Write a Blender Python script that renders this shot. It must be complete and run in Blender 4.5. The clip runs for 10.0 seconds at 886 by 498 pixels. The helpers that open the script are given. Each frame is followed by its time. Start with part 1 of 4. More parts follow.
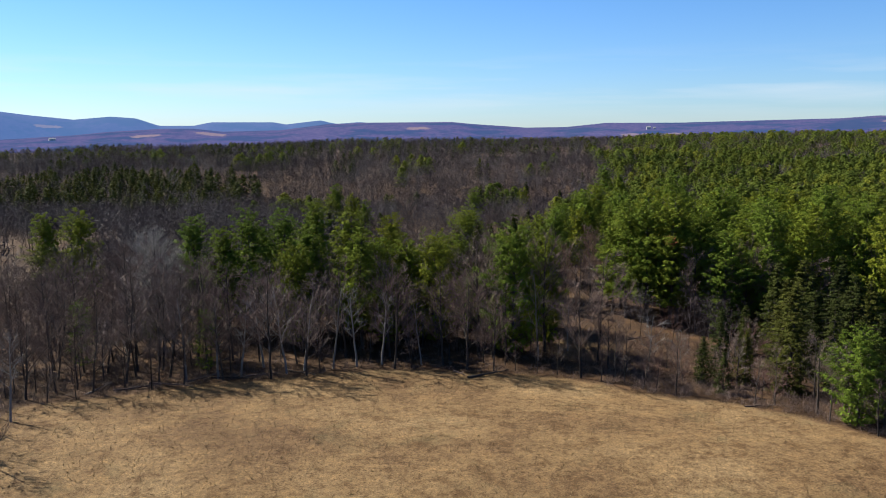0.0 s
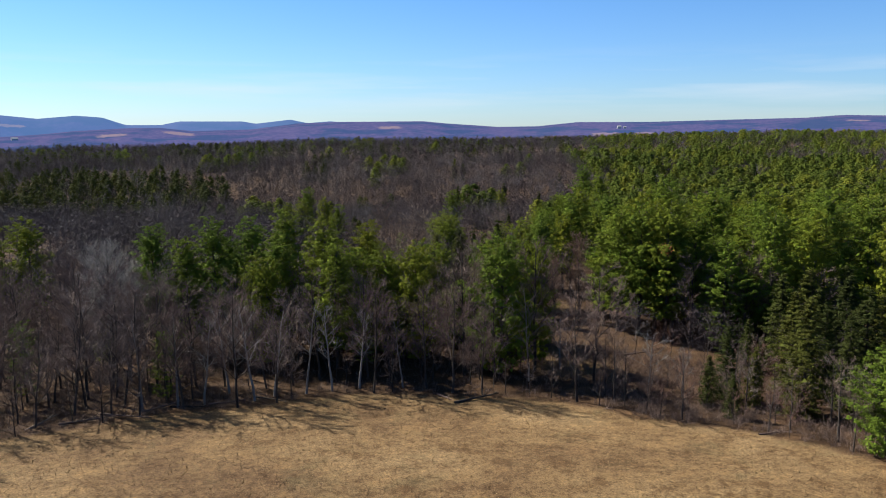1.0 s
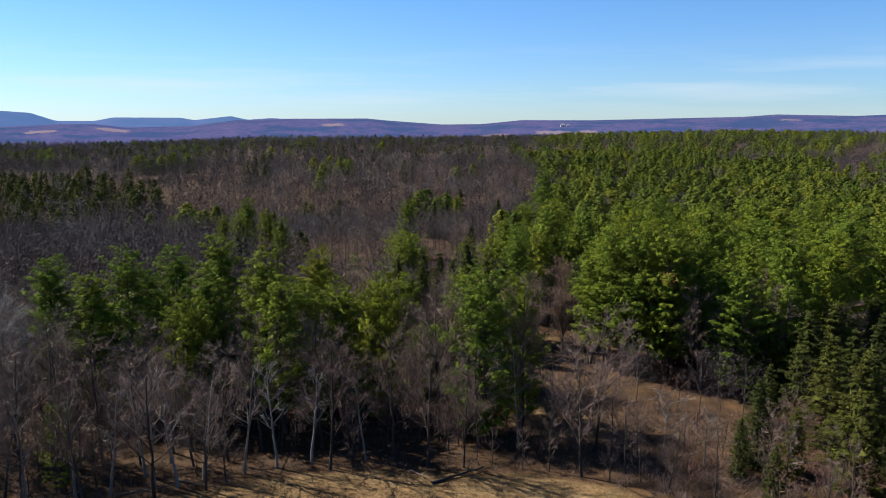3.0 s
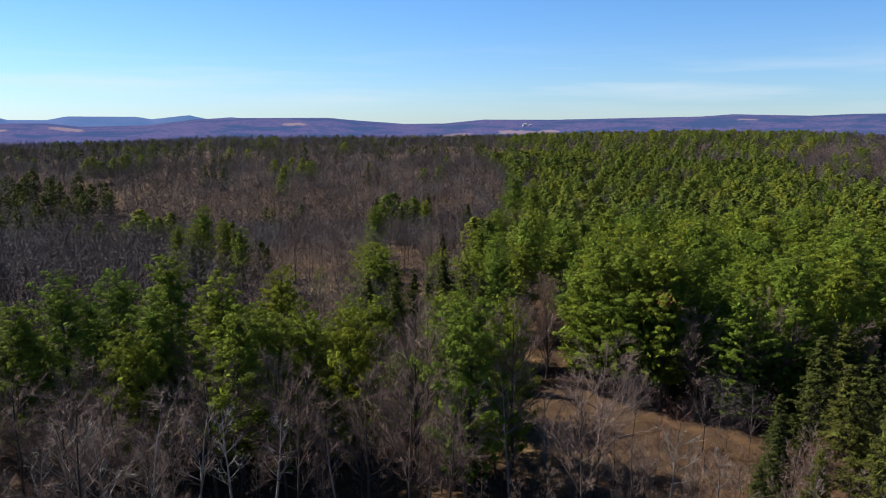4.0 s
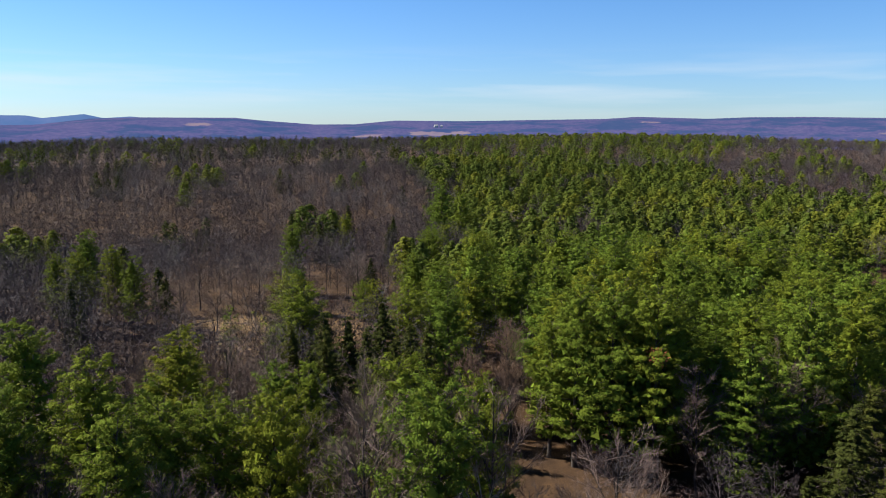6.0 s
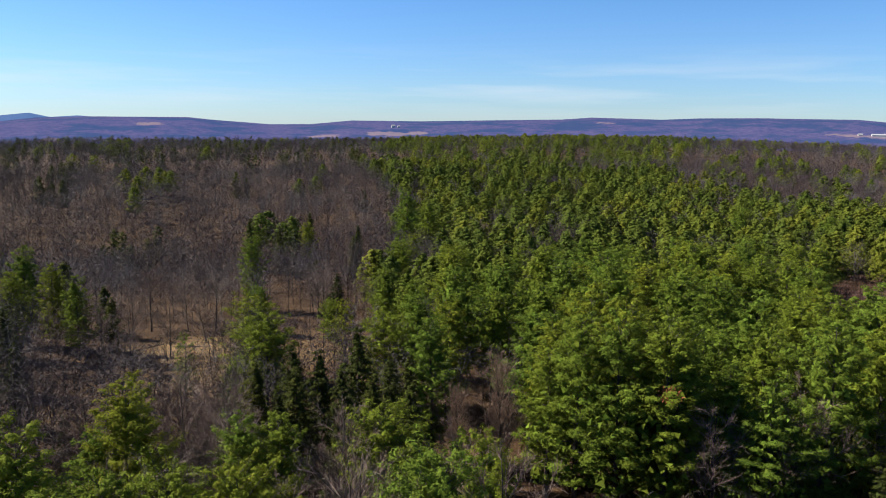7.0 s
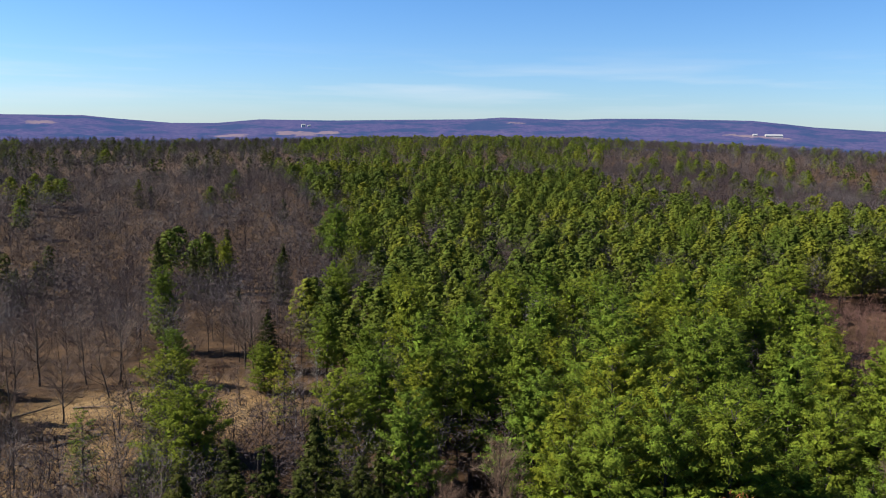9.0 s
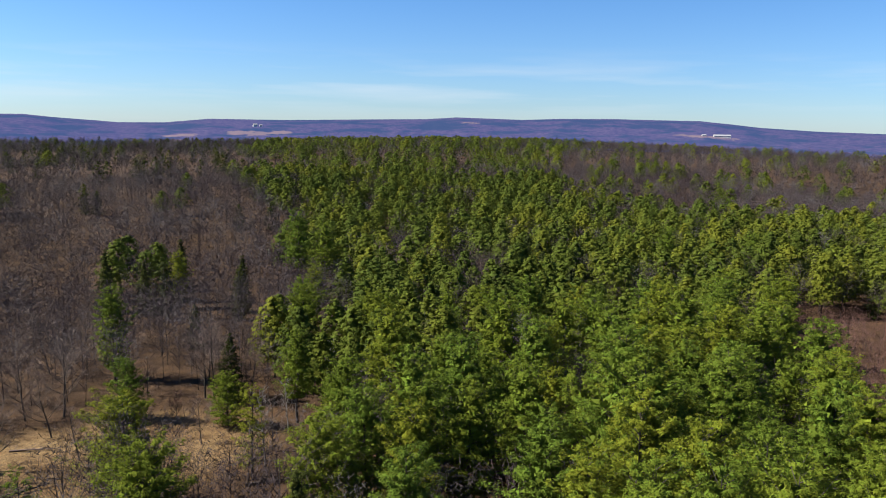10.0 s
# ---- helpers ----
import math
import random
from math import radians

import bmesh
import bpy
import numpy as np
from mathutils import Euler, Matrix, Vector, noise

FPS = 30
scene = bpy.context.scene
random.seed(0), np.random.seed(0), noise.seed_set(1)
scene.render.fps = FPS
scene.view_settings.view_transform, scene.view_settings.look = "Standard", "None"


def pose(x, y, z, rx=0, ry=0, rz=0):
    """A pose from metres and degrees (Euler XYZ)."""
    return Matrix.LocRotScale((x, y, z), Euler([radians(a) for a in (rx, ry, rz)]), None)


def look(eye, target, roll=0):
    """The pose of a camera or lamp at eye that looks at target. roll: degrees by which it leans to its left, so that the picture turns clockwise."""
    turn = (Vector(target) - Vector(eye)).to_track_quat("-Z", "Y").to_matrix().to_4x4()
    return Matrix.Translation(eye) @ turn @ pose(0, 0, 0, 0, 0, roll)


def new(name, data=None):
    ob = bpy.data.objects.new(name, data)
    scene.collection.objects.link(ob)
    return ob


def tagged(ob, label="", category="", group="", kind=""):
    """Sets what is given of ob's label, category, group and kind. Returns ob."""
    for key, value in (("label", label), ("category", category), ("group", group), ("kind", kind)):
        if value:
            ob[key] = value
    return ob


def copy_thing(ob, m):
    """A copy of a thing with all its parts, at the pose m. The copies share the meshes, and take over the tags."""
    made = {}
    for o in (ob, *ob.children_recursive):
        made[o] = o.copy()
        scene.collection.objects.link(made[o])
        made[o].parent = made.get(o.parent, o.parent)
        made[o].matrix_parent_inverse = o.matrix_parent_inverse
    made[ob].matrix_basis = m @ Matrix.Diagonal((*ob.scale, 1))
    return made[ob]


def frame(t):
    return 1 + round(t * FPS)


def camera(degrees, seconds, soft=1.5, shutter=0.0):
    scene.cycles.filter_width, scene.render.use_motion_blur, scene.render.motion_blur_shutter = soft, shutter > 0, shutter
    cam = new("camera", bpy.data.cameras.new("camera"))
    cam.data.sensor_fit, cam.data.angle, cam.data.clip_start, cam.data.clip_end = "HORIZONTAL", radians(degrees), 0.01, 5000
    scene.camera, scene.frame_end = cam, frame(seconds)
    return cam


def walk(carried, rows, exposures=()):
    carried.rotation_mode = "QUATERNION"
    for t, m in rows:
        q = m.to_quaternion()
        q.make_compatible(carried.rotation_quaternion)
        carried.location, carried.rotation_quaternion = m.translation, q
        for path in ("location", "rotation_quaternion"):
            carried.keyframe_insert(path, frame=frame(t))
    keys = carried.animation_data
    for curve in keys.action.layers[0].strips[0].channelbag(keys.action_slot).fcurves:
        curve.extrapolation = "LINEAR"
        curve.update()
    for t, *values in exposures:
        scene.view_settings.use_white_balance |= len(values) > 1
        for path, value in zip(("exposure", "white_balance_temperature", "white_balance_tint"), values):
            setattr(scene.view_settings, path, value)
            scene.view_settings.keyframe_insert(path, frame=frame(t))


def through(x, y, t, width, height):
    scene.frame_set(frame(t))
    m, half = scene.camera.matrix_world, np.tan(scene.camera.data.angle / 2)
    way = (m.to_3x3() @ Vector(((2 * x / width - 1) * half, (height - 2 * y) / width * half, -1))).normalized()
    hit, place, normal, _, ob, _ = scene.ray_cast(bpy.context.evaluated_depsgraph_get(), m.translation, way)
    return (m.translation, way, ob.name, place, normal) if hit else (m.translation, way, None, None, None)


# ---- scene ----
import collections
# ------------------------------------------------------------------ camera
cam = camera(61.1, 10.0, soft=1.05)
PATH = [
    (0, (1.268, 0.052, 34.93), (1.245, 2.026, 34.608), -0.1),
    (0.5, (0.493, 4.531, 35.061), (0.506, 6.505, 34.738), -0.1),
    (1, (-0.235, 9.124, 35.261), (-0.184, 11.096, 34.937), -0.1),
    (1.5, (-0.928, 13.85, 35.544), (-0.841, 15.821, 35.217), -0.1),
    (2, (-1.547, 18.705, 35.932), (-1.424, 20.673, 35.602), 0.0),
    (2.5, (-2.079, 23.605, 36.338), (-1.921, 25.571, 36.008), 0.1),
    (4, (-3.264, 38.509, 37.754), (-2.968, 40.459, 37.421), 0.2),
    (4.5, (-3.387, 43.576, 38.148), (-3.035, 45.517, 37.818), 0.2),
    (5, (-3.503, 48.631, 38.601), (-3.09, 50.56, 38.271), 0.3),
    (5.5, (-3.57, 53.696, 39.038), (-3.1, 55.612, 38.708), 0.4),
    (7, (-3.763, 68.801, 40.675), (-3.129, 70.67, 40.346), 0.7),
    (7.5, (-3.763, 73.869, 41.159), (-3.076, 75.718, 40.831), 0.7),
    (8, (-3.721, 78.884, 41.646), (-2.979, 80.712, 41.318), 0.8),
    (8.5, (-3.605, 83.956, 42.138), (-2.809, 85.761, 41.81), 0.9),
    (9, (-3.357, 89.094, 42.601), (-2.507, 90.874, 42.273), 0.9),
    (9.5, (-3.06, 94.177, 43.035), (-2.155, 95.93, 42.708), 0.9),
    (10, (-2.573, 99.398, 43.486), (-1.615, 101.123, 43.159), 1.0),
]
walk(cam, [(t, look(eye, target, roll)) for t, eye, target, roll in PATH], exposures=((0, 1.75), (10, 1.75)))

# ------------------------------------------------------------------ sky and sun
SUN_TO = Vector((-0.85, 0.52, 0.0)).normalized()
SUN_UP = radians(41)
world = bpy.data.worlds.new("sky")
scene.world = world
world.use_nodes = True
wn, wl = world.node_tree.nodes, world.node_tree.links
sky = wn.new("ShaderNodeTexSky")
sky.sky_type = "NISHITA"
sky.sun_disc = False
sky.sun_elevation = SUN_UP
sky.sun_rotation = math.atan2(SUN_TO.x, SUN_TO.y) + 2 * math.pi
sky.air_density, sky.dust_density, sky.ozone_density = 1.0, 0.1, 2.5
# a clear spring sky: cooler towards the horizon, with thin streaks of cloud low down
wc = wn.new("ShaderNodeTexCoord")
sep = wn.new("ShaderNodeSeparateXYZ")
wl.new(wc.outputs["Generated"], sep.inputs[0])
cool = wn.new("ShaderNodeValToRGB")
cool.color_ramp.elements[0].color = (0.7, 0.95, 1.4, 1)
cool.color_ramp.elements[1].position, cool.color_ramp.elements[1].color = 0.3, (0.47, 0.91, 1.38, 1)
wl.new(sep.outputs["Z"], cool.inputs["Fac"])
tint = wn.new("ShaderNodeMix")
tint.data_type, tint.blend_type = "RGBA", "MULTIPLY"
tint.inputs[0].default_value = 1.0
wl.new(sky.outputs["Color"], tint.inputs[6])
wl.new(cool.outputs["Color"], tint.inputs[7])
squash = wn.new("ShaderNodeMapping")
squash.inputs["Scale"].default_value = (2.2, 2.2, 30)
wl.new(wc.outputs["Generated"], squash.inputs["Vector"])
wisp = wn.new("ShaderNodeTexNoise")
wisp.inputs["Scale"].default_value, wisp.inputs["Detail"].default_value = 1.6, 5
wl.new(squash.outputs[0], wisp.inputs["Vector"])
thin = wn.new("ShaderNodeValToRGB")
thin.color_ramp.elements[0].position, thin.color_ramp.elements[1].position = 0.47, 0.75
wl.new(wisp.outputs["Fac"], thin.inputs["Fac"])
band = wn.new("ShaderNodeValToRGB")
for at, v in ((0.0, 0.0), (0.1, 0.0)):
    e = band.color_ramp.elements.new(at)
    e.color = (v, v, v, 1)
band.color_ramp.elements[0].color = (0.4, 0.4, 0.4, 1)
for e in band.color_ramp.elements:
    if e.position > 0.5:
        e.color = (0, 0, 0, 1)
mid = band.color_ramp.elements.new(0.045)
mid.color = (0.5, 0.5, 0.5, 1)
wl.new(sep.outputs["Z"], band.inputs["Fac"])
much = wn.new("ShaderNodeMath")
much.operation = "MULTIPLY"
wl.new(thin.outputs["Color"], much.inputs[0])
wl.new(band.outputs["Color"], much.inputs[1])
veil = wn.new("ShaderNodeMix")
veil.data_type = "RGBA"
veil.inputs[7].default_value = (7.6, 8.2, 8.8, 1)
wl.new(much.outputs[0], veil.inputs[0])
wl.new(tint.outputs[2], veil.inputs[6])
wl.new(veil.outputs[2], wn["Background"].inputs["Color"])
wn["Background"].inputs["Strength"].default_value = 0.0324

sun = new("sun", bpy.data.lights.new("sun", "SUN"))
sun.data.energy, sun.data.angle, sun.data.color = 5.0, radians(0.6), (1.0, 0.94, 0.84)
sun_way = SUN_TO * math.cos(SUN_UP) + Vector((0, 0, math.sin(SUN_UP)))
sun.matrix_world = look(sun_way * 400, (0, 0, 0))


# ------------------------------------------------------------------ materials
def nodes_of(name):
    m = bpy.data.materials.new(name)
    m.use_nodes = True
    nt = m.node_tree
    nt.nodes.clear()
    out = nt.nodes.new("ShaderNodeOutputMaterial")
    return m, nt, out


def ramp(nt, fac, stops):
    r = nt.nodes.new("ShaderNodeValToRGB")
    el = r.color_ramp.elements
    while len(el) < len(stops):
        el.new(0.5)
    for e, (p, c) in zip(el, stops):
        e.position, e.color = p, (*c, 1)
    nt.links.new(fac, r.inputs["Fac"])
    return r.outputs["Color"]


def tex(nt, scale, detail=4, rough=0.55, coord="Object"):
    n = nt.nodes.new("ShaderNodeTexNoise")
    n.inputs["Scale"].default_value, n.inputs["Detail"].default_value, n.inputs["Roughness"].default_value = scale, detail, rough
    if coord == "world":
        g = nt.nodes.new("ShaderNodeNewGeometry")
        nt.links.new(g.outputs["Position"], n.inputs["Vector"])
    else:
        c = nt.nodes.new("ShaderNodeTexCoord")
        nt.links.new(c.outputs[coord], n.inputs["Vector"])
    return n.outputs["Fac"]


def calc(nt, op, a, b):
    n = nt.nodes.new("ShaderNodeMath")
    n.operation = op
    for i, v in enumerate((a, b)):
        if isinstance(v, (int, float)):
            n.inputs[i].default_value = v
        else:
            nt.links.new(v, n.inputs[i])
    return n.outputs[0]


def blend(nt, fac, a, b, mode="MIX"):
    n = nt.nodes.new("ShaderNodeMix")
    n.data_type, n.blend_type = "RGBA", mode
    for i, v in ((0, fac), (6, a), (7, b)):
        if isinstance(v, (int, float)):
            n.inputs[i].default_value = v
        elif isinstance(v, tuple):
            n.inputs[i].default_value = (*v, 1)
        else:
            nt.links.new(v, n.inputs[i])
    return n.outputs[2]


def tone_of(nt, joined):
    """One random number a tree: the object's own, or the 'tone' stored with a joined wood."""
    if joined:
        a = nt.nodes.new("ShaderNodeAttribute")
        a.attribute_name = "tone"
        return a.outputs["Fac"]
    return nt.nodes.new("ShaderNodeObjectInfo").outputs["Random"]


def leaf_mat(name, tones, joined=False, through=0.4, spread=0.45):
    """Needles: the tree's own tone, each tuft a little lighter or darker, light passing through."""
    m, nt, out = nodes_of(name)
    geo = nt.nodes.new("ShaderNodeNewGeometry")
    col = ramp(nt, tone_of(nt, joined), tones)
    tuft = calc(nt, "ADD", calc(nt, "MULTIPLY", geo.outputs["Random Per Island"], spread), 1 - spread / 2)
    patch = calc(nt, "ADD", calc(nt, "MULTIPLY", tex(nt, 0.9, 2, coord="world"), 0.9), 0.55)
    hsv = nt.nodes.new("ShaderNodeHueSaturation")
    nt.links.new(calc(nt, "MULTIPLY", tuft, patch), hsv.inputs["Value"])
    nt.links.new(calc(nt, "ADD", calc(nt, "MULTIPLY", geo.outputs["Random Per Island"], 0.03), 0.485), hsv.inputs["Hue"])
    nt.links.new(col, hsv.inputs["Color"])
    p = nt.nodes.new("ShaderNodeBsdfPrincipled")
    p.inputs["Roughness"].default_value = 0.9
    p.inputs["Specular IOR Level"].default_value = 0.05
    nt.links.new(hsv.outputs["Color"], p.inputs["Base Color"])
    tr = nt.nodes.new("ShaderNodeBsdfTranslucent")
    nt.links.new(hsv.outputs["Color"], tr.inputs["Color"])
    mix = nt.nodes.new("ShaderNodeMixShader")
    mix.inputs[0].default_value = through
    nt.links.new(p.outputs[0], mix.inputs[1])
    nt.links.new(tr.outputs[0], mix.inputs[2])
    nt.links.new(mix.outputs[0], out.inputs["Surface"])
    return m


def bark_mat(name, tones, joined=False, scale=3.0):
    m, nt, out = nodes_of(name)
    col = ramp(nt, tone_of(nt, joined), tones)
    grain = calc(nt, "ADD", calc(nt, "MULTIPLY", tex(nt, scale, 5, 0.65, "world"), 1.2), 0.4)
    p = nt.nodes.new("ShaderNodeBsdfPrincipled")
    hsv = nt.nodes.new("ShaderNodeHueSaturation")
    nt.links.new(grain, hsv.inputs["Value"])
    nt.links.new(col, hsv.inputs["Color"])
    nt.links.new(hsv.outputs["Color"], p.inputs["Base Color"])
    p.inputs["Roughness"].default_value = 0.85
    p.inputs["Specular IOR Level"].default_value = 0.2
    nt.links.new(p.outputs[0], out.inputs["Surface"])
    return m


PINE = ((0.0, (0.0651, 0.0959, 0.0116)), (0.35, (0.0722, 0.1, 0.0112)), (0.7, (0.0868, 0.106, 0.0103)), (1.0, (0.104, 0.113, 0.00979)))
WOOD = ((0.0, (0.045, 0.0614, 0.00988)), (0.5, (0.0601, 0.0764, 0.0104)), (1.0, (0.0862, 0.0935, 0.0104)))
DARK = ((0.0, (0.0221, 0.0283, 0.00725)), (0.6, (0.0316, 0.0377, 0.00781)), (1.0, (0.0464, 0.0491, 0.00893)))
TWIG = ((0.0, (0.0855, 0.0572, 0.0459)), (0.55, (0.106, 0.0739, 0.0621)), (0.85, (0.122, 0.0912, 0.077)), (1.0, (0.146, 0.115, 0.0986)))
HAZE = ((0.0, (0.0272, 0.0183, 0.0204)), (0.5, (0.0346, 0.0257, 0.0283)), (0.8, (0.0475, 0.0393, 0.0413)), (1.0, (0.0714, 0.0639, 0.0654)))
BARK = ((0.0, (0.0207, 0.017, 0.0148)), (1.0, (0.0444, 0.037, 0.0318)))
M_PINE = leaf_mat("pine_needles", PINE, through=0.18)
M_DARK = leaf_mat("hemlock_needles", DARK, through=0.18)
M_TWIG = bark_mat("twig_bark", TWIG, scale=1.2)
M_PALE = bark_mat("pale_bark", ((0.0, (0.12, 0.112, 0.104)), (1.0, (0.166, 0.158, 0.147))), scale=2.0)
M_SILVER = bark_mat("silver_twigs", ((0.0, (0.207, 0.188, 0.165)), (1.0, (0.249, 0.228, 0.207))), scale=2.0)
M_TAN = bark_mat("tan_twigs", ((0.0, (0.123, 0.0769, 0.0544)), (1.0, (0.135, 0.0886, 0.0632))), scale=1.2)
M_RUST = bark_mat("rust_needles", ((0.0, (0.192, 0.0629, 0.0259)), (1.0, (0.222, 0.074, 0.0296))), scale=2.0)
M_RED = bark_mat("red_twigs", ((0.0, (0.074, 0.0355, 0.0296)), (1.0, (0.0962, 0.0533, 0.0422))), scale=1.2)
M_BARK = bark_mat("trunk_bark", BARK)
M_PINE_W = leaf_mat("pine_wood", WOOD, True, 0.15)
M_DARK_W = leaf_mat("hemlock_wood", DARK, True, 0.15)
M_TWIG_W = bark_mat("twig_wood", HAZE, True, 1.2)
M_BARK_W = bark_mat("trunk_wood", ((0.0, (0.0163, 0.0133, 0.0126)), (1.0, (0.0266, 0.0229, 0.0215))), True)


def ground_mat():
    m, nt, out = nodes_of("ground")
    a = nt.nodes.new("ShaderNodeAttribute")
    a.attribute_name = "litter"
    big, mid, fine = tex(nt, 0.06, 4, 0.6, "world"), tex(nt, 0.35, 5, 0.65, "world"), tex(nt, 5.0, 6, 0.75, "world")
    edge = calc(nt, "ADD", a.outputs["Fac"], calc(nt, "MULTIPLY", calc(nt, "SUBTRACT", mid, 0.5), 0.9))
    mask = ramp(nt, edge, ((0.38, (0, 0, 0)), (0.62, (1, 1, 1))))
    grass = ramp(nt, big, ((0.36, (0.0725, 0.0444, 0.0216)), (0.5, (0.104, 0.0673, 0.0319)), (0.64, (0.13, 0.0887, 0.0448))))
    worn = ramp(nt, mid, ((0.34, (0.68, 0.62, 0.56)), (0.5, (1, 1, 1)), (0.66, (1.22, 1.2, 1.16))))
    grass = blend(nt, 1.0, grass, worn, "MULTIPLY")
    clod = ramp(nt, tex(nt, 1.4, 6, 0.75, "world"), ((0.34, (0.68, 0.63, 0.58)), (0.5, (1, 1, 1)), (0.66, (1.28, 1.26, 1.2))))
    grass = blend(nt, 1.0, grass, clod, "MULTIPLY")
    green = ramp(nt, tex(nt, 0.13, 5, 0.7, "world"), ((0.55, (0, 0, 0)), (0.72, (0.5, 0.5, 0.5))))
    grass = blend(nt, green, grass, (0.0655, 0.057, 0.0277))
    litter = ramp(nt, mid, ((0.3, (0.0218, 0.0129, 0.00757)), (0.55, (0.0438, 0.0251, 0.013)), (0.75, (0.0788, 0.0449, 0.0205))))
    col = blend(nt, mask, grass, litter)
    speck = ramp(nt, fine, ((0.32, (0.4, 0.37, 0.33)), (0.5, (1, 1, 1)), (0.68, (1.6, 1.56, 1.45))))
    col = blend(nt, 1.0, col, speck, "MULTIPLY")
    p = nt.nodes.new("ShaderNodeBsdfPrincipled")
    p.inputs["Roughness"].default_value = 0.95
    p.inputs["Specular IOR Level"].default_value = 0.1
    nt.links.new(col, p.inputs["Base Color"])
    bump = nt.nodes.new("ShaderNodeBump")
    bump.inputs["Distance"].default_value = 0.15
    nt.links.new(fine, bump.inputs["Height"])
    nt.links.new(bump.outputs[0], p.inputs["Normal"])
    nt.links.new(p.outputs[0], out.inputs["Surface"])
    return m


def far_mat(name, dark, light, wood, haze_glow, strength, field=(0.0912, 0.0608, 0.0342)):
    """Far hills: woods in two tones with meadows; the haze of the air is put in as emission."""
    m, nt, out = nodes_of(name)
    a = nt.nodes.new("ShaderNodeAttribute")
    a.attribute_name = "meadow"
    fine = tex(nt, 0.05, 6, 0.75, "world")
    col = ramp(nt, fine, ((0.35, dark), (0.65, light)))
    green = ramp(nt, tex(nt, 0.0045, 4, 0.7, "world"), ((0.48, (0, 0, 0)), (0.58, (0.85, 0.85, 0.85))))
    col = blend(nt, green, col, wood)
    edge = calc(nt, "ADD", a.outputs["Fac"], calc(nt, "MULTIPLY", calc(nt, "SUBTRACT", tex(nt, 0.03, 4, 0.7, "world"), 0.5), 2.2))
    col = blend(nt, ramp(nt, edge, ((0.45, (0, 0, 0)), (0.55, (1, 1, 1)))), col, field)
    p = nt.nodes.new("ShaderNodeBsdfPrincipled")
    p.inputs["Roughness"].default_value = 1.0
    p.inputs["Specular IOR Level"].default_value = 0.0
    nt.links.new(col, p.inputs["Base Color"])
    p.inputs["Emission Color"].default_value = (*haze_glow, 1)
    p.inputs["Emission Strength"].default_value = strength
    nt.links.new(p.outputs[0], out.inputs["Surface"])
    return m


def plain_mat(name, col, rough=0.6):
    m, nt, out = nodes_of(name)
    p = nt.nodes.new("ShaderNodeBsdfPrincipled")
    n = calc(nt, "ADD", calc(nt, "MULTIPLY", tex(nt, 1.5, 4), 0.3), 0.85)
    hsv = nt.nodes.new("ShaderNodeHueSaturation")
    hsv.inputs["Color"].default_value = (*col, 1)
    nt.links.new(n, hsv.inputs["Value"])
    nt.links.new(hsv.outputs["Color"], p.inputs["Base Color"])
    p.inputs["Roughness"].default_value = rough
    nt.links.new(p.outputs[0], out.inputs["Surface"])
    return m


M_GROUND = ground_mat()


# ------------------------------------------------------------------ mesh helpers
def mesh_np(name, V, T, mat, attrs=(), smooth=False):
    """A triangle mesh from arrays, with optional float attributes on its points."""
    me = bpy.data.meshes.new(name)
    V, T = np.asarray(V, np.float32), np.asarray(T, np.int32)
    me.vertices.add(len(V))
    me.vertices.foreach_set("co", V.ravel())
    me.loops.add(T.size)
    me.loops.foreach_set("vertex_index", T.ravel())
    me.polygons.add(len(T))
    me.polygons.foreach_set("loop_start", np.arange(0, T.size, 3, dtype=np.int32))
    me.polygons.foreach_set("loop_total", np.full(len(T), 3, np.int32))
    me.polygons.foreach_set("use_smooth", np.full(len(T), smooth))
    for key, values in attrs:
        at = me.attributes.new(key, "FLOAT", "POINT")
        at.data.foreach_set("value", np.asarray(values, np.float32))
    me.update()
    me.materials.append(mat)
    return me


def part(name, me, parent, label=""):
    ob = new(name, me)
    ob.parent = parent
    return tagged(ob, label) if label else ob


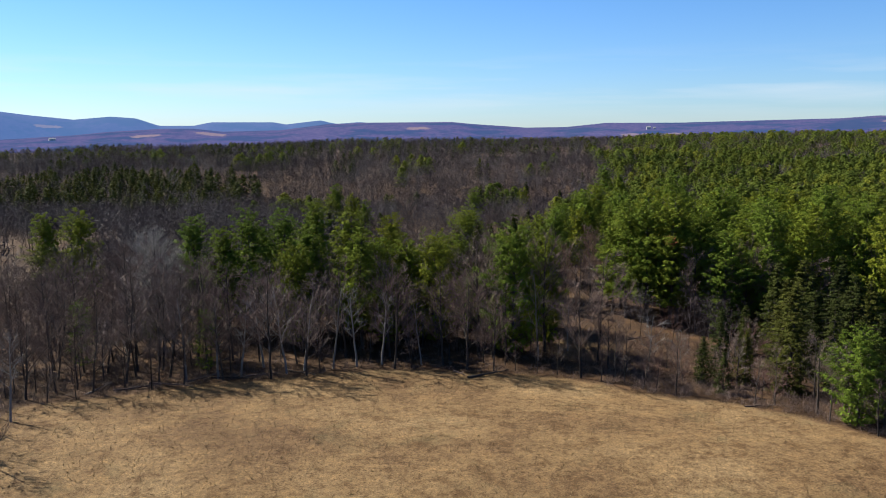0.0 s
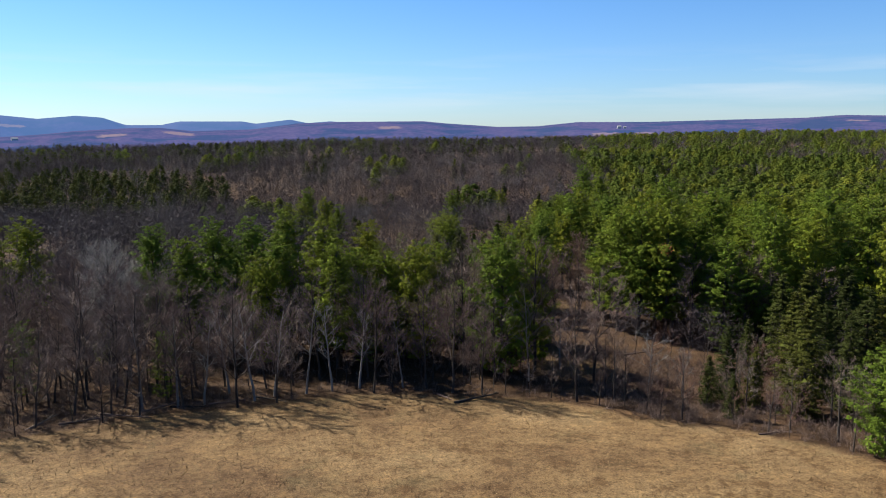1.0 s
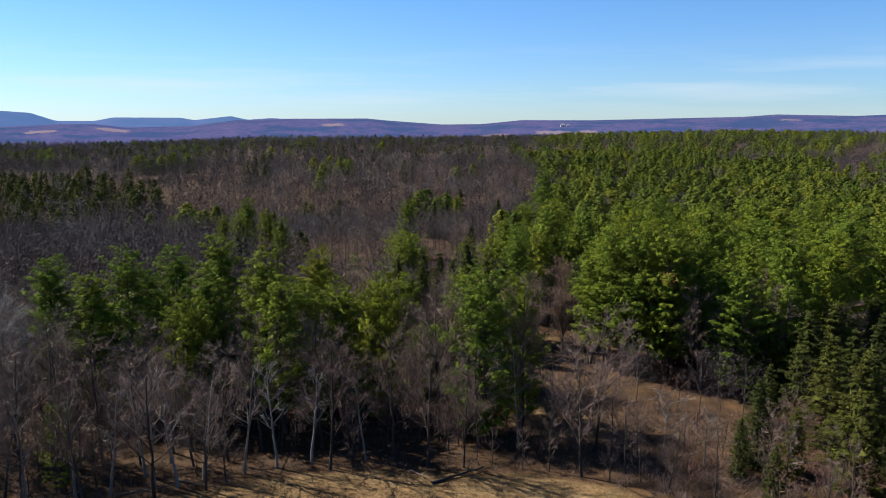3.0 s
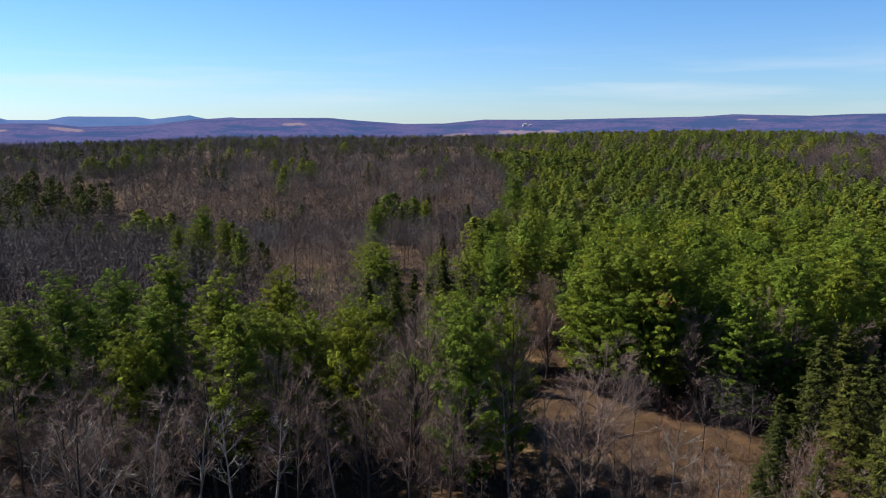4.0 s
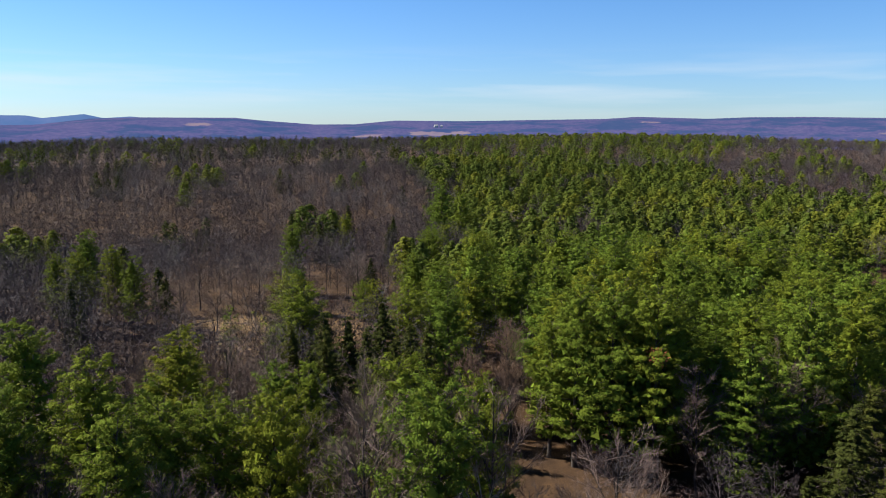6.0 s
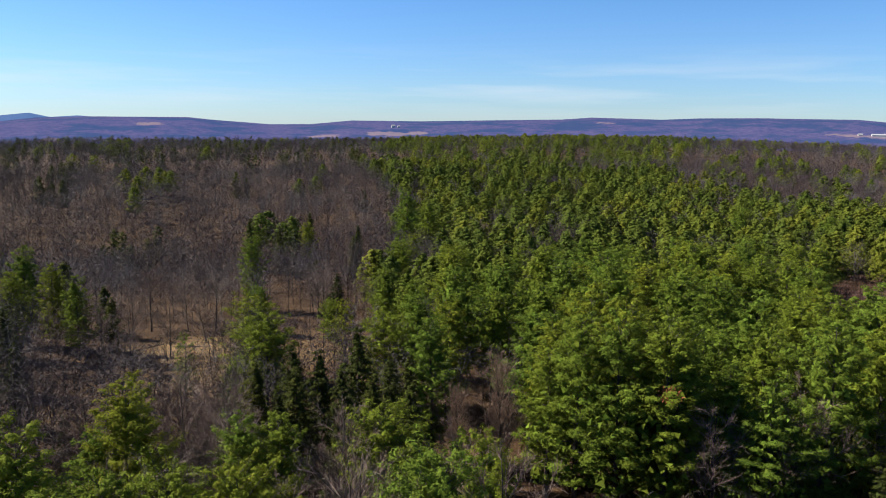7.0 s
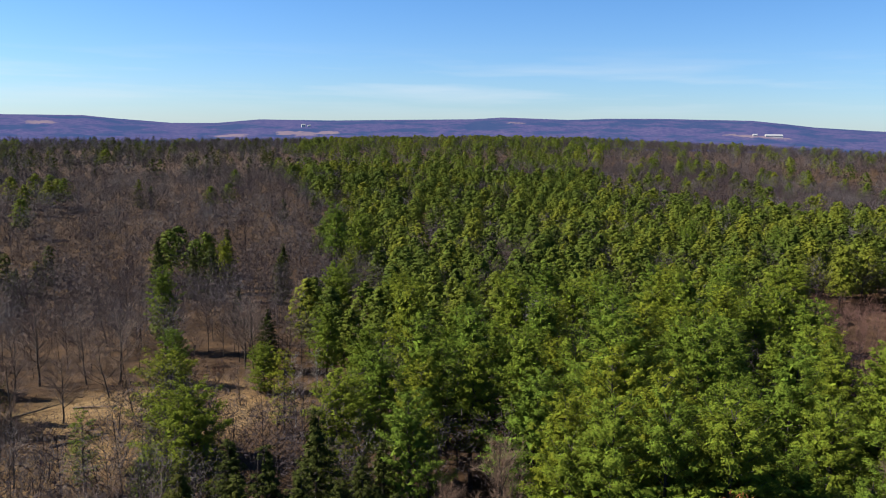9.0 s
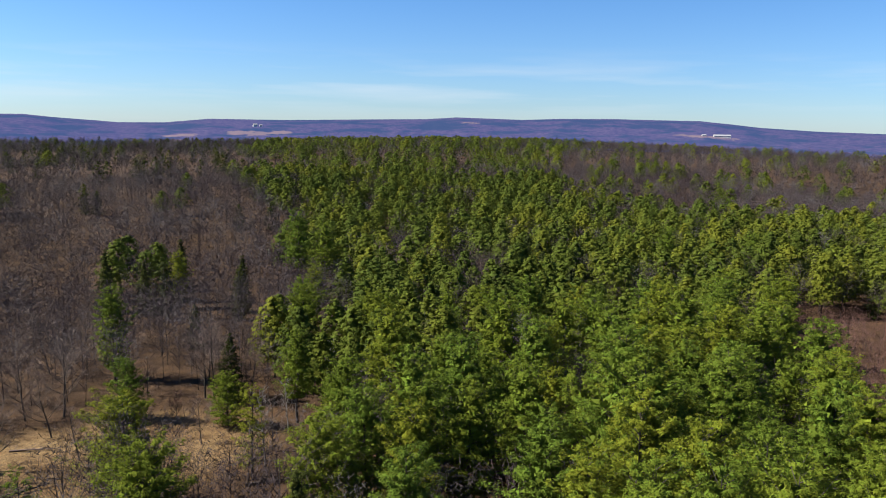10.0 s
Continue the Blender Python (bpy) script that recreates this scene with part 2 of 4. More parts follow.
class Geo:
    """Collects vertices and triangles."""

    def __init__(self):
        self.v, self.t, self.n = [], [], 0

    def add(self, v, t):
        self.v.append(np.asarray(v, float))
        self.t.append(np.asarray(t, int) + self.n)
        self.n += len(v)

    def tube(self, pts, radii, sides):
        pts = np.asarray(pts, float)
        d = pts[-1] - pts[0]
        d = d / (np.linalg.norm(d) + 1e-9)
        a = np.cross(d, (1.0, 0, 0) if abs(d[0]) < 0.7 else (0, 1.0, 0))
        a /= np.linalg.norm(a)
        b = np.cross(d, a)
        ang = np.arange(sides) * 2 * np.pi / sides
        ring = np.cos(ang)[:, None] * a + np.sin(ang)[:, None] * b
        v = (pts[:, None, :] + np.asarray(radii)[:, None, None] * ring[None]).reshape(-1, 3)
        t = []
        for i in range(len(pts) - 1):
            for k in range(sides):
                p, q = i * sides + k, i * sides + (k + 1) % sides
                t += [(p, q, q + sides), (p, q + sides, p + sides)]
        self.add(v, t)

    def blades(self, base, way, width, rng, face=None, loose=0.45):
        """Slim triangles: one at each base, along way, of the given width; face: the way their flat side looks."""
        base, way = np.asarray(base), np.asarray(way)
        to = rng.normal(size=way.shape) if face is None else face + rng.normal(0, loose, way.shape)
        side = np.cross(way, to)
        side /= np.linalg.norm(side, axis=1)[:, None] + 1e-9
        w = np.broadcast_to(np.asarray(width, float), (len(base),))[:, None] * side / 2
        v = np.stack([base - w, base + w, base + way], 1).reshape(-1, 3)
        self.add(v, np.arange(len(v)).reshape(-1, 3))

    def tufts(self, mid, normal, size, rng, lean, slim=0.3):
        """Small triangles about mid that face along normal and point roughly along lean."""
        normal = unit(normal)
        r = lean + rng.normal(0, 0.45, mid.shape)
        way = unit(r - (r * normal).sum(1, keepdims=True) * normal)
        side = np.cross(normal, way)
        far = size * rng.uniform(0.6, 1.35, (len(mid), 1))
        v = np.stack([mid - way * far * 0.4 - side * far * slim / 2, mid - way * far * 0.4 + side * far * slim / 2, mid + way * far * 0.6], 1).reshape(-1, 3)
        self.add(v, np.arange(len(v)).reshape(-1, 3))

    def arrays(self):
        return np.concatenate(self.v), np.concatenate(self.t)


def unit(v):
    return v / (np.linalg.norm(v, axis=-1, keepdims=True) + 1e-9)


# ------------------------------------------------------------------ tree shapes (1 unit = 1 m; h is the height)
def pine_shape(seed, h=16.0, radius=3.6, bare=0.3, cone=0.7, whorl=0.8, clumps=1.0, tuft=0.3, blades=14, droop=0.0, lift=0.22, puff=1.0, sides=6, limbs=True, flat=0.5, heart=0.0):
    """A conifer: a tapered trunk, whorls of limbs, and on each limb a plate of rounded needle clumps with dark gaps between the tiers."""
    rng = np.random.default_rng(seed)
    trunk, crown = Geo(), Geo()
    sway = rng.normal(0, 0.12, (6, 2)).cumsum(0) * (h / 16)
    zs = np.linspace(-0.4, h * 0.97, 6)
    trunk.tube(np.column_stack([sway, zs]), np.linspace(0.017 * h, 0.02, 6), sides)
    z, k = h * bare, rng.uniform(0, 6)
    side_of = rng.uniform(0, 6.28)
    while z < h * 0.985:
        u = (z - h * bare) / (h * (1 - bare))
        reach = radius * (1 - u) ** cone * (0.62 + 0.38 * min(1, u * 4)) + 0.22
        n = int(rng.integers(5, 8)) if u < 0.85 else 4
        cx, cy = np.interp(z, zs, sway[:, 0]), np.interp(z, zs, sway[:, 1])
        for j in range(n):
            az = k + j * 2 * np.pi / n + rng.normal(0, 0.22)
            L = reach * rng.uniform(0.6, 1.12) * (1 + 0.14 * np.cos(az - side_of))
            if rng.random() < 0.1:
                continue
            up = lift * rng.uniform(0.2, 1.5) + 0.6 * u * u - droop
            curl = 0.14 - 0.5 * droop
            zz = z + rng.normal(0, 0.12)
            ca, sa = np.cos(az), np.sin(az)
            s = np.linspace(0, 1, 4)
            if limbs:
                trunk.tube(np.column_stack([cx + ca * L * s, cy + sa * L * s, zz + L * (up * s + curl * s * s)]), np.linspace(0.014 + 0.011 * L, 0.01, 4), 3)
            m = max(2, int((1.8 + 1.9 * L) * clumps))
            s = np.append(rng.uniform(0.18, 1.0, m - 1) ** 0.75, 1.0)
            off = rng.normal(0, 0.55, m) * (0.3 * L * (1.15 - 0.8 * s) + 0.12)
            mid = np.column_stack([cx + ca * L * s - sa * off, cy + sa * L * s + ca * off, zz + L * (up * s + curl * s * s) + rng.normal(0, 0.07, m) - 0.15 * np.abs(off)])
            size = (0.2 + 0.075 * L) * rng.uniform(0.75, 1.25, m) * puff
            mid, size = np.repeat(mid, blades, 0), np.repeat(size, blades)[:, None]
            out = np.array([ca, sa, 0.0])
            d = unit(rng.normal(0, 1, (len(mid), 3)) + out * 0.35 + np.array([0, 0, 0.45]))
            crown.tufts(mid + d * size * (1, 1, flat) * rng.uniform(0.5, 1.0, (len(mid), 1)), d * 0.75 + out * 0.2 + np.array([0, 0, 0.55]) + rng.normal(0, 0.3, (len(mid), 3)),
                        tuft, rng, out * 0.7 + d * 0.5 + np.array([0, 0, 0.45 - 1.6 * droop]))
        z += whorl * rng.uniform(0.75, 1.2) * (h / 16) ** 0.5 * (1.2 - 0.5 * u)
        k += 1.1
    if heart:
        inner_boughs(crown, rng, h, radius, cone, bare, int(h * radius * 10), heart)
    return trunk.arrays(), crown.arrays()


def bare_shape(seed, h=13.0, spread=0.36, limbs=15, low=0.28, twigs=7, width=0.034, lean=0.0, upright=0.9, stems=1):
    """A leafless tree: trunk, limbs, branches and fine twigs."""
    rng = np.random.default_rng(seed)
    trunk, crown = Geo(), Geo()
    for stem in range(stems):
        tilt = rng.normal(0, 0.05, 2) + (rng.normal(0, 0.16, 2) if stems > 1 else 0) + (lean, 0)
        zs = np.linspace(-0.3, h * 0.9, 7)
        sway = rng.normal(0, 0.1, (7, 2)).cumsum(0) * h / 14 + np.outer(zs.clip(0), tilt)
        r0 = (0.010 * h + 0.03) * rng.uniform(0.85, 1.2)
        rad = np.linspace(r0, 0.025, 7)
        axis = np.column_stack([sway, zs])
        trunk.tube(axis, rad, 6)
        az = rng.uniform(0, 6)
        for i in range(limbs):
            u = low + (0.97 - low) * (i + rng.random()) / limbs
            p0 = np.array([np.interp(u * 6, range(7), axis[:, c]) for c in range(3)])
            az += 2.4 + rng.normal(0, 0.4)
            L = h * spread * (1.12 - 0.7 * u) * rng.uniform(0.65, 1.2)
            d = unit(np.array([np.cos(az), np.sin(az), upright * rng.uniform(0.6, 1.5)]))
            s = np.linspace(0, 1, 4)[:, None]
            bend = rng.normal(0, 0.08, 3) * L + np.array([0, 0, 0.12 * L])
            pts = p0 + d * L * s + bend * s * s
            lr = np.interp(u * 6, range(7), rad) * 0.55
            trunk.tube(pts, np.linspace(lr, 0.016, 4), 4)
            nb = max(3, int(6 * L / 3.2))
            v = rng.uniform(0.22, 1.0, nb)
            start = p0 + d * L * v[:, None] + bend * (v * v)[:, None]
            way = unit(unit(d) + rng.normal(0, 0.55, (nb, 3)) + np.array([0, 0, 0.3]))
            bl = L * rng.uniform(0.3, 0.55, nb) * (1.2 - 0.4 * v)
            for q in range(nb):
                crown.tube(np.stack([start[q], start[q] + way[q] * bl[q]]), (0.024, 0.009), 3)
            t = rng.uniform(0.15, 1.0, (nb, twigs))
            base = (start[:, None] + way[:, None] * (bl[:, None] * t)[..., None]).reshape(-1, 3)
            tw = unit(np.repeat(way, twigs, 0) + rng.normal(0, 0.5, (nb * twigs, 3)) + np.array([0, 0, 0.25]))
            tl = np.repeat(bl, twigs)[:, None] * rng.uniform(0.35, 0.75, (nb * twigs, 1)) + 0.2
            crown.blades(base, tw * tl, width, rng)
            for _ in range(2):
                f = rng.uniform(0.2, 0.9, (len(base), 1))
                crown.blades(base + tw * tl * f, unit(tw + rng.normal(0, 0.5, tw.shape) + np.array([0, 0, 0.2])) * tl * 0.6, width * 0.8, rng)
    return trunk.arrays(), crown.arrays()


def inner_boughs(g, rng, h, radius, cone, bare, n, size):
    """The shaded needles inside a crown, between the stem and the outer boughs."""
    u = rng.random(n) ** 1.2
    az = rng.uniform(0, 6.28, n)
    r = radius * (1 - u) ** cone * np.minimum(1, 0.5 + 2 * u) * rng.uniform(0.25, 0.8, n)
    mid = np.column_stack([np.cos(az) * r, np.sin(az) * r, h * (bare + (0.93 - bare) * u)])
    out = np.column_stack([np.cos(az), np.sin(az), np.full(n, 0.5)])
    g.tufts(mid, out * 0.6 + rng.normal(0, 0.6, (n, 3)), size, rng, rng.normal(0, 1, (n, 3)), 0.8)


def wood_pine(seed, h, radius, puffs, n, size, cone=0.6, bare=0.25, puff=0.9, lean=0.35):
    """A pine for the joined far woods: a stem and a rounded cone of boughs, each a lump of tufts over a closed heart."""
    rng = np.random.default_rng(seed)
    g, stem = Geo(), Geo()
    stem.tube([(0, 0, -0.5), (0, 0, h * 0.9)], (0.012 * h, 0.04), 3)
    u = np.append((np.arange(puffs - 1) + rng.random(puffs - 1)) / (puffs - 1), 1.0) ** 1.1
    az = np.arange(puffs) * 2.4 + rng.normal(0, 0.4, puffs)
    lop = 1 + 0.18 * np.cos(az - rng.uniform(0, 6.28))
    r = radius * (1 - u) ** cone * np.minimum(1, 0.6 + 1.8 * u) * rng.uniform(0.62, 1.06, puffs) * lop
    mid = np.column_stack([np.cos(az) * r, np.sin(az) * r, h * (bare + (0.95 - bare) * u)])
    out = np.column_stack([np.cos(az), np.sin(az), 0.3 + 0.9 * u])
    big = puff * (1.15 - 0.6 * u) * rng.uniform(0.75, 1.25, puffs)
    mid, out, big = np.repeat(mid, n, 0), np.repeat(out, n, 0), np.repeat(big, n)[:, None]
    m = puffs * n
    d = unit(rng.normal(0, 0.8, (m, 3)) + out * 0.9)
    g.tufts(mid + d * big * (1, 1, 0.6), d * 0.8 + out * 0.35 + np.array([0, 0, lean]) + rng.normal(0, 0.22, (m, 3)), size, rng, out * 0.6 + rng.normal(0, 0.6, (m, 3)), 0.6)
    inner_boughs(g, rng, h, radius, cone, bare, int(puffs * 1.4), 1.3)
    return stem.arrays(), g.arrays()


def wood_bare(seed, h, limbs, twigs, length, width):
    """A leafless tree for the joined far woods: a thin stem, rising limbs and sprays of fine twigs along them."""
    rng = np.random.default_rng(seed)
    g, stem = Geo(), Geo()
    top = np.append(rng.normal(0, 0.3, 2), h * 0.78)
    stem.tube([(0, 0, -0.5), top], (0.005 * h + 0.02, 0.03), 3)
    wide = h * rng.uniform(0.34, 0.44)
    az = np.arange(limbs) * 2.4 + rng.normal(0, 0.4, limbs)
    f = (np.arange(limbs) + rng.random(limbs)) / limbs
    foot = np.column_stack([np.zeros((limbs, 2)), h * (0.22 + 0.45 * f)])
    r = wide * np.sqrt(np.clip(1.05 - f * f, 0, 1)) * rng.uniform(0.6, 1.1, limbs)
    tip = np.column_stack([np.cos(az) * r, np.sin(az) * r, h * (0.5 + 0.48 * f + rng.normal(0, 0.03, limbs))])
    g.blades(foot, tip - foot, 0.07 + width * 0.3, rng)
    n = limbs * twigs
    a, b = np.repeat(foot, twigs, 0), np.repeat(tip - foot, twigs, 0)
    base = a + b * rng.uniform(0.3, 1.0, (n, 1)) ** 0.6 + rng.normal(0, 0.05 * h, (n, 3))
    way = unit(unit(b) * (0.9, 0.9, 0.5) + rng.normal(0, 0.6, (n, 3)) + np.array([0, 0, 0.12]))
    g.blades(base, way * length * rng.uniform(0.5, 1.2, (n, 1)), width, rng)
    return stem.arrays(), g.arrays()


# ------------------------------------------------------------------ the lie of the land
def ease(v, a, b):
    s = np.clip((np.asarray(v, float) - a) / (b - a), 0, 1)
    return s * s * (3 - 2 * s)


def land(x, y):
    x, y = np.asarray(x, float), np.asarray(y, float)
    d = np.hypot(x, y)
    z = 3.0 - 2.6 * ease(y, 62, 108) + 1.6 * ease(y, 130, 195)
    z = z - 8.0 * np.exp(-((y - 312 - 0.08 * x) / 72) ** 2) * (0.5 + 0.5 * ease(-x, -110, 60))
    z = z + 3.0 * ease(y, 380, 500) - 9 * ease(-x, 110, 420) * ease(y, 250, 700)
    z = z + 12.0 * np.exp(-((x - 460) / 330) ** 2 - ((y - 830) / 270) ** 2)
    z = z - 40 * ease(d, 1250, 2300)
    z = z + 0.5 * np.sin(x / 31 + 1) * np.sin(y / 43) * ease(d, 90, 200)
    return z


FIELD = [(-40, 30), (-44, 60), (-49.5, 76), (-51, 86), (-42, 90), (-31, 97), (-24, 98), (-15, 102), (-7, 103.5), (5, 102), (15, 100.5),
         (21, 97), (26, 92.5), (36, 87.5), (41, 83), (45, 77.5), (56, 60), (72, 30), (80, -90), (-70, -90)]


def field_gap(x, y):
    """Metres from the hayfield's edge, less than 0 inside it."""
    x, y = np.atleast_1d(np.asarray(x, float)), np.atleast_1d(np.asarray(y, float))
    best, inside = np.full(x.shape, 1e9), np.zeros(x.shape, bool)
    for (ax, ay), (bx, by) in zip(FIELD, FIELD[1:] + FIELD[:1]):
        ex, ey = bx - ax, by - ay
        s = np.clip(((x - ax) * ex + (y - ay) * ey) / (ex * ex + ey * ey), 0, 1)
        best = np.minimum(best, np.hypot(x - ax - s * ex, y - ay - s * ey))
        cross = ((ay > y) != (by > y)) & (x < (bx - ax) * (y - ay) / ((by - ay) or 1e-9) + ax)
        inside ^= cross
    return np.where(inside, -best, best)


def spot(x, y, cx, cy, rx, ry):
    return np.exp(-(((np.asarray(x) - cx) / rx) ** 2 + ((np.asarray(y) - cy) / ry) ** 2))


def clear(x, y):
    """How open the wood is: grassy clearings among the trees, 0 to 1."""
    return np.clip(spot(x, y, 8, 199, 22, 17) + 0.35 * spot(x, y, -16, 209, 14, 9) + spot(x, y, 22, 116, 9, 9) + 0.6 * spot(x, y, -16, 176, 18, 16) + 0.7 * spot(x, y, 27, 150, 5, 8), 0, 1)


# ------------------------------------------------------------------ ground
N = 260
u = np.linspace(-1, 1, N)
gx = 60 * np.sinh(u * np.arcsinh(4700 / 60))
gy = 110 + 60 * np.sinh(u * np.arcsinh(4600 / 60))
X, Y = np.meshgrid(gx, gy)
Z = land(X, Y)
gap = field_gap(X.ravel(), Y.ravel())
litter = np.clip(0.5 + gap / 6, 0, 1) * np.clip(1.1 - 1.1 * clear(X, Y).ravel(), 0, 1)
idx = np.arange(N * N).reshape(N, N)
a, b, c, d = idx[:-1, :-1].ravel(), idx[:-1, 1:].ravel(), idx[1:, 1:].ravel(), idx[1:, :-1].ravel()
tagged(new("ground", mesh_np("ground", np.column_stack([X.ravel(), Y.ravel(), Z.ravel()]), np.concatenate([np.column_stack([a, b, c]), np.column_stack([a, c, d])]),
                             M_GROUND, [("litter", litter)], True)), "dry tan hayfield and brown leaf-strewn woodland floor", "ground", kind="structure")


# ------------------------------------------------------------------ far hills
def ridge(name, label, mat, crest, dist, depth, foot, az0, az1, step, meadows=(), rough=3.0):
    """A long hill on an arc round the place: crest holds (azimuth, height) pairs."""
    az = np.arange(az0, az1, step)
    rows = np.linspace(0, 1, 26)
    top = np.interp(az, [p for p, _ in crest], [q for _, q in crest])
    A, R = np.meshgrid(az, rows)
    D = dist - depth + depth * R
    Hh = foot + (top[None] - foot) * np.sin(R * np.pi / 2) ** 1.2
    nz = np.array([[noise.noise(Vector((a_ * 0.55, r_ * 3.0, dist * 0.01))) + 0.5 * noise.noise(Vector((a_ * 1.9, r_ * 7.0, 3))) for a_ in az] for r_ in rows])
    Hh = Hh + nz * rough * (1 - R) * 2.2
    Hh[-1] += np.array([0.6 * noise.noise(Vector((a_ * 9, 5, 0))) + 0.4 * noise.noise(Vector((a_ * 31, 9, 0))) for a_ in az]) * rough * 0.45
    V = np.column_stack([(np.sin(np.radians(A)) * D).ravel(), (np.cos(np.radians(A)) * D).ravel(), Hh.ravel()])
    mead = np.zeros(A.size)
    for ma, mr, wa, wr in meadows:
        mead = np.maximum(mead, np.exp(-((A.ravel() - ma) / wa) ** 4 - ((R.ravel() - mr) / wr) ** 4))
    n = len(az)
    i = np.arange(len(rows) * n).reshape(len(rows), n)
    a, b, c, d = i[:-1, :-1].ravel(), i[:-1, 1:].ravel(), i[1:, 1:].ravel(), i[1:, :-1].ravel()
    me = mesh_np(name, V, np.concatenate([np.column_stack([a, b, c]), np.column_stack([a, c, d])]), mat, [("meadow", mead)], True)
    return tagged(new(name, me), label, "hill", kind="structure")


# no air is modelled: blue emission paints its haze on these hills
M_HILL_HAZE = far_mat("hill_woods_with_haze", (0.0152, 0.0114, 0.0129), (0.0494, 0.0342, 0.0365), (0.00912, 0.0152, 0.0106), (0.0456, 0.106, 0.418), 0.17)
# bluer woods and stronger emission put thicker haze into the mountains' colour
M_BLUE_HAZE = far_mat("mountain_woods_with_haze", (0.0228, 0.0228, 0.0304), (0.0342, 0.0304, 0.038), (0.019, 0.0228, 0.0228), (0.076, 0.19, 0.502), 0.23)
HILLS = ridge("backdrop_hills", "long purple-brown wooded hills with tan meadows, blue haze added as glow", M_HILL_HAZE,
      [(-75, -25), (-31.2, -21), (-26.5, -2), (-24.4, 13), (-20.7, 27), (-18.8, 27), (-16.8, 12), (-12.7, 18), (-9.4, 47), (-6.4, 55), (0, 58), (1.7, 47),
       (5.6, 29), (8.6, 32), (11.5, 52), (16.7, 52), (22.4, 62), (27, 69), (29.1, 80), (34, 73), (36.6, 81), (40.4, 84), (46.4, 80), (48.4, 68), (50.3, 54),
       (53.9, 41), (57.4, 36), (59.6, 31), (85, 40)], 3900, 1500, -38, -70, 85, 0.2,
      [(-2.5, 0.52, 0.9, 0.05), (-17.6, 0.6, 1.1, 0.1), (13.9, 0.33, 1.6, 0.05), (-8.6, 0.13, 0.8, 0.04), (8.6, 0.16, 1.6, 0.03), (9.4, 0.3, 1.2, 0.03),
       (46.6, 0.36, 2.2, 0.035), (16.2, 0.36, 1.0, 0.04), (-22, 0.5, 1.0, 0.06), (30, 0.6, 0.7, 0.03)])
ridge("backdrop_mountains", "mountains on the skyline, coloured and glowing blue for haze", M_BLUE_HAZE,
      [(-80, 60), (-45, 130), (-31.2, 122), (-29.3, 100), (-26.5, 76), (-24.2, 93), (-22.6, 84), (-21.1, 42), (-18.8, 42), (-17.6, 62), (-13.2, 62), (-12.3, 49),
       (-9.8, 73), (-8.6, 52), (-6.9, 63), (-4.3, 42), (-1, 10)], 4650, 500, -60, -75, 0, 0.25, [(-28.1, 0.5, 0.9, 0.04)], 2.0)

# ------------------------------------------------------------------ far farm buildings
M_BOARD = plain_mat("white_boards", (0.471, 0.456, 0.426))
M_ROOF = plain_mat("grey_metal_roof", (0.228, 0.228, 0.236), 0.45)
M_PANE = plain_mat("dark_window", (0.0228, 0.0266, 0.0304), 0.15)


def box(g, x0, x1, y0, y1, z0, z1):
    v = [(x, y, z) for z in (z0, z1) for x, y in ((x0, y0), (x1, y0), (x1, y1), (x0, y1))]
    g.add(v, [(0, 1, 5), (0, 5, 4), (1, 2, 6), (1, 6, 5), (2, 3, 7), (2, 7, 6), (3, 0, 4), (3, 4, 7), (4, 5, 6), (4, 6, 7), (0, 2, 1), (0, 3, 2)])


def building(name, label, az, dist, length, depth, eaves, rise):
    x, y = math.sin(radians(az)) * dist, math.cos(radians(az)) * dist
    co = np.empty(len(HILLS.data.vertices) * 3, np.float32)
    HILLS.data.vertices.foreach_get("co", co)
    co = co.reshape(-1, 3)
    near = np.argsort(np.hypot(co[:, 0] - x, co[:, 1] - y))[:4]
    root = tagged(new(name), label, name.replace("_", " "), "farm buildings")
    root.matrix_basis = pose(x, y, float(co[near, 2].max()) + 0.3, 0, 0, -az + 8)
    a, b = length / 2, depth / 2
    g = Geo()
    box(g, -a, a, -b, b, -6, eaves)
    for e in (-a, a):
        g.add([(e, -b, eaves), (e, b, eaves), (e, 0, eaves + rise)], [(0, 1, 2)])
    part("wall", mesh_np("wall", *g.arrays(), M_BOARD), root)
    g = Geo()
    for sgn in (-1, 1):
        p = [(-a - 0.6, sgn * (b + 0.6), eaves - 0.3), (a + 0.6, sgn * (b + 0.6), eaves - 0.3), (a + 0.6, 0, eaves + rise + 0.15), (-a - 0.6, 0, eaves + rise + 0.15)]
        g.add(p + [(q[0], q[1], q[2] + 0.25) for q in p], [(0, 1, 2), (0, 2, 3), (4, 5, 6), (4, 6, 7), (0, 1, 5), (0, 5, 4)])
    part("roof", mesh_np("roof", *g.arrays(), M_ROOF), root, "grey metal roof")
    for k in range(max(2, int(length / 6))):
        g = Geo()
        cx = -a + (k + 0.5) * length / max(2, int(length / 6))
        box(g, cx - 0.7, cx + 0.7, -b - 0.06, -b + 0.1, eaves * 0.35, eaves * 0.75)
        part("window", mesh_np("window", *g.arrays(), M_PANE), root)


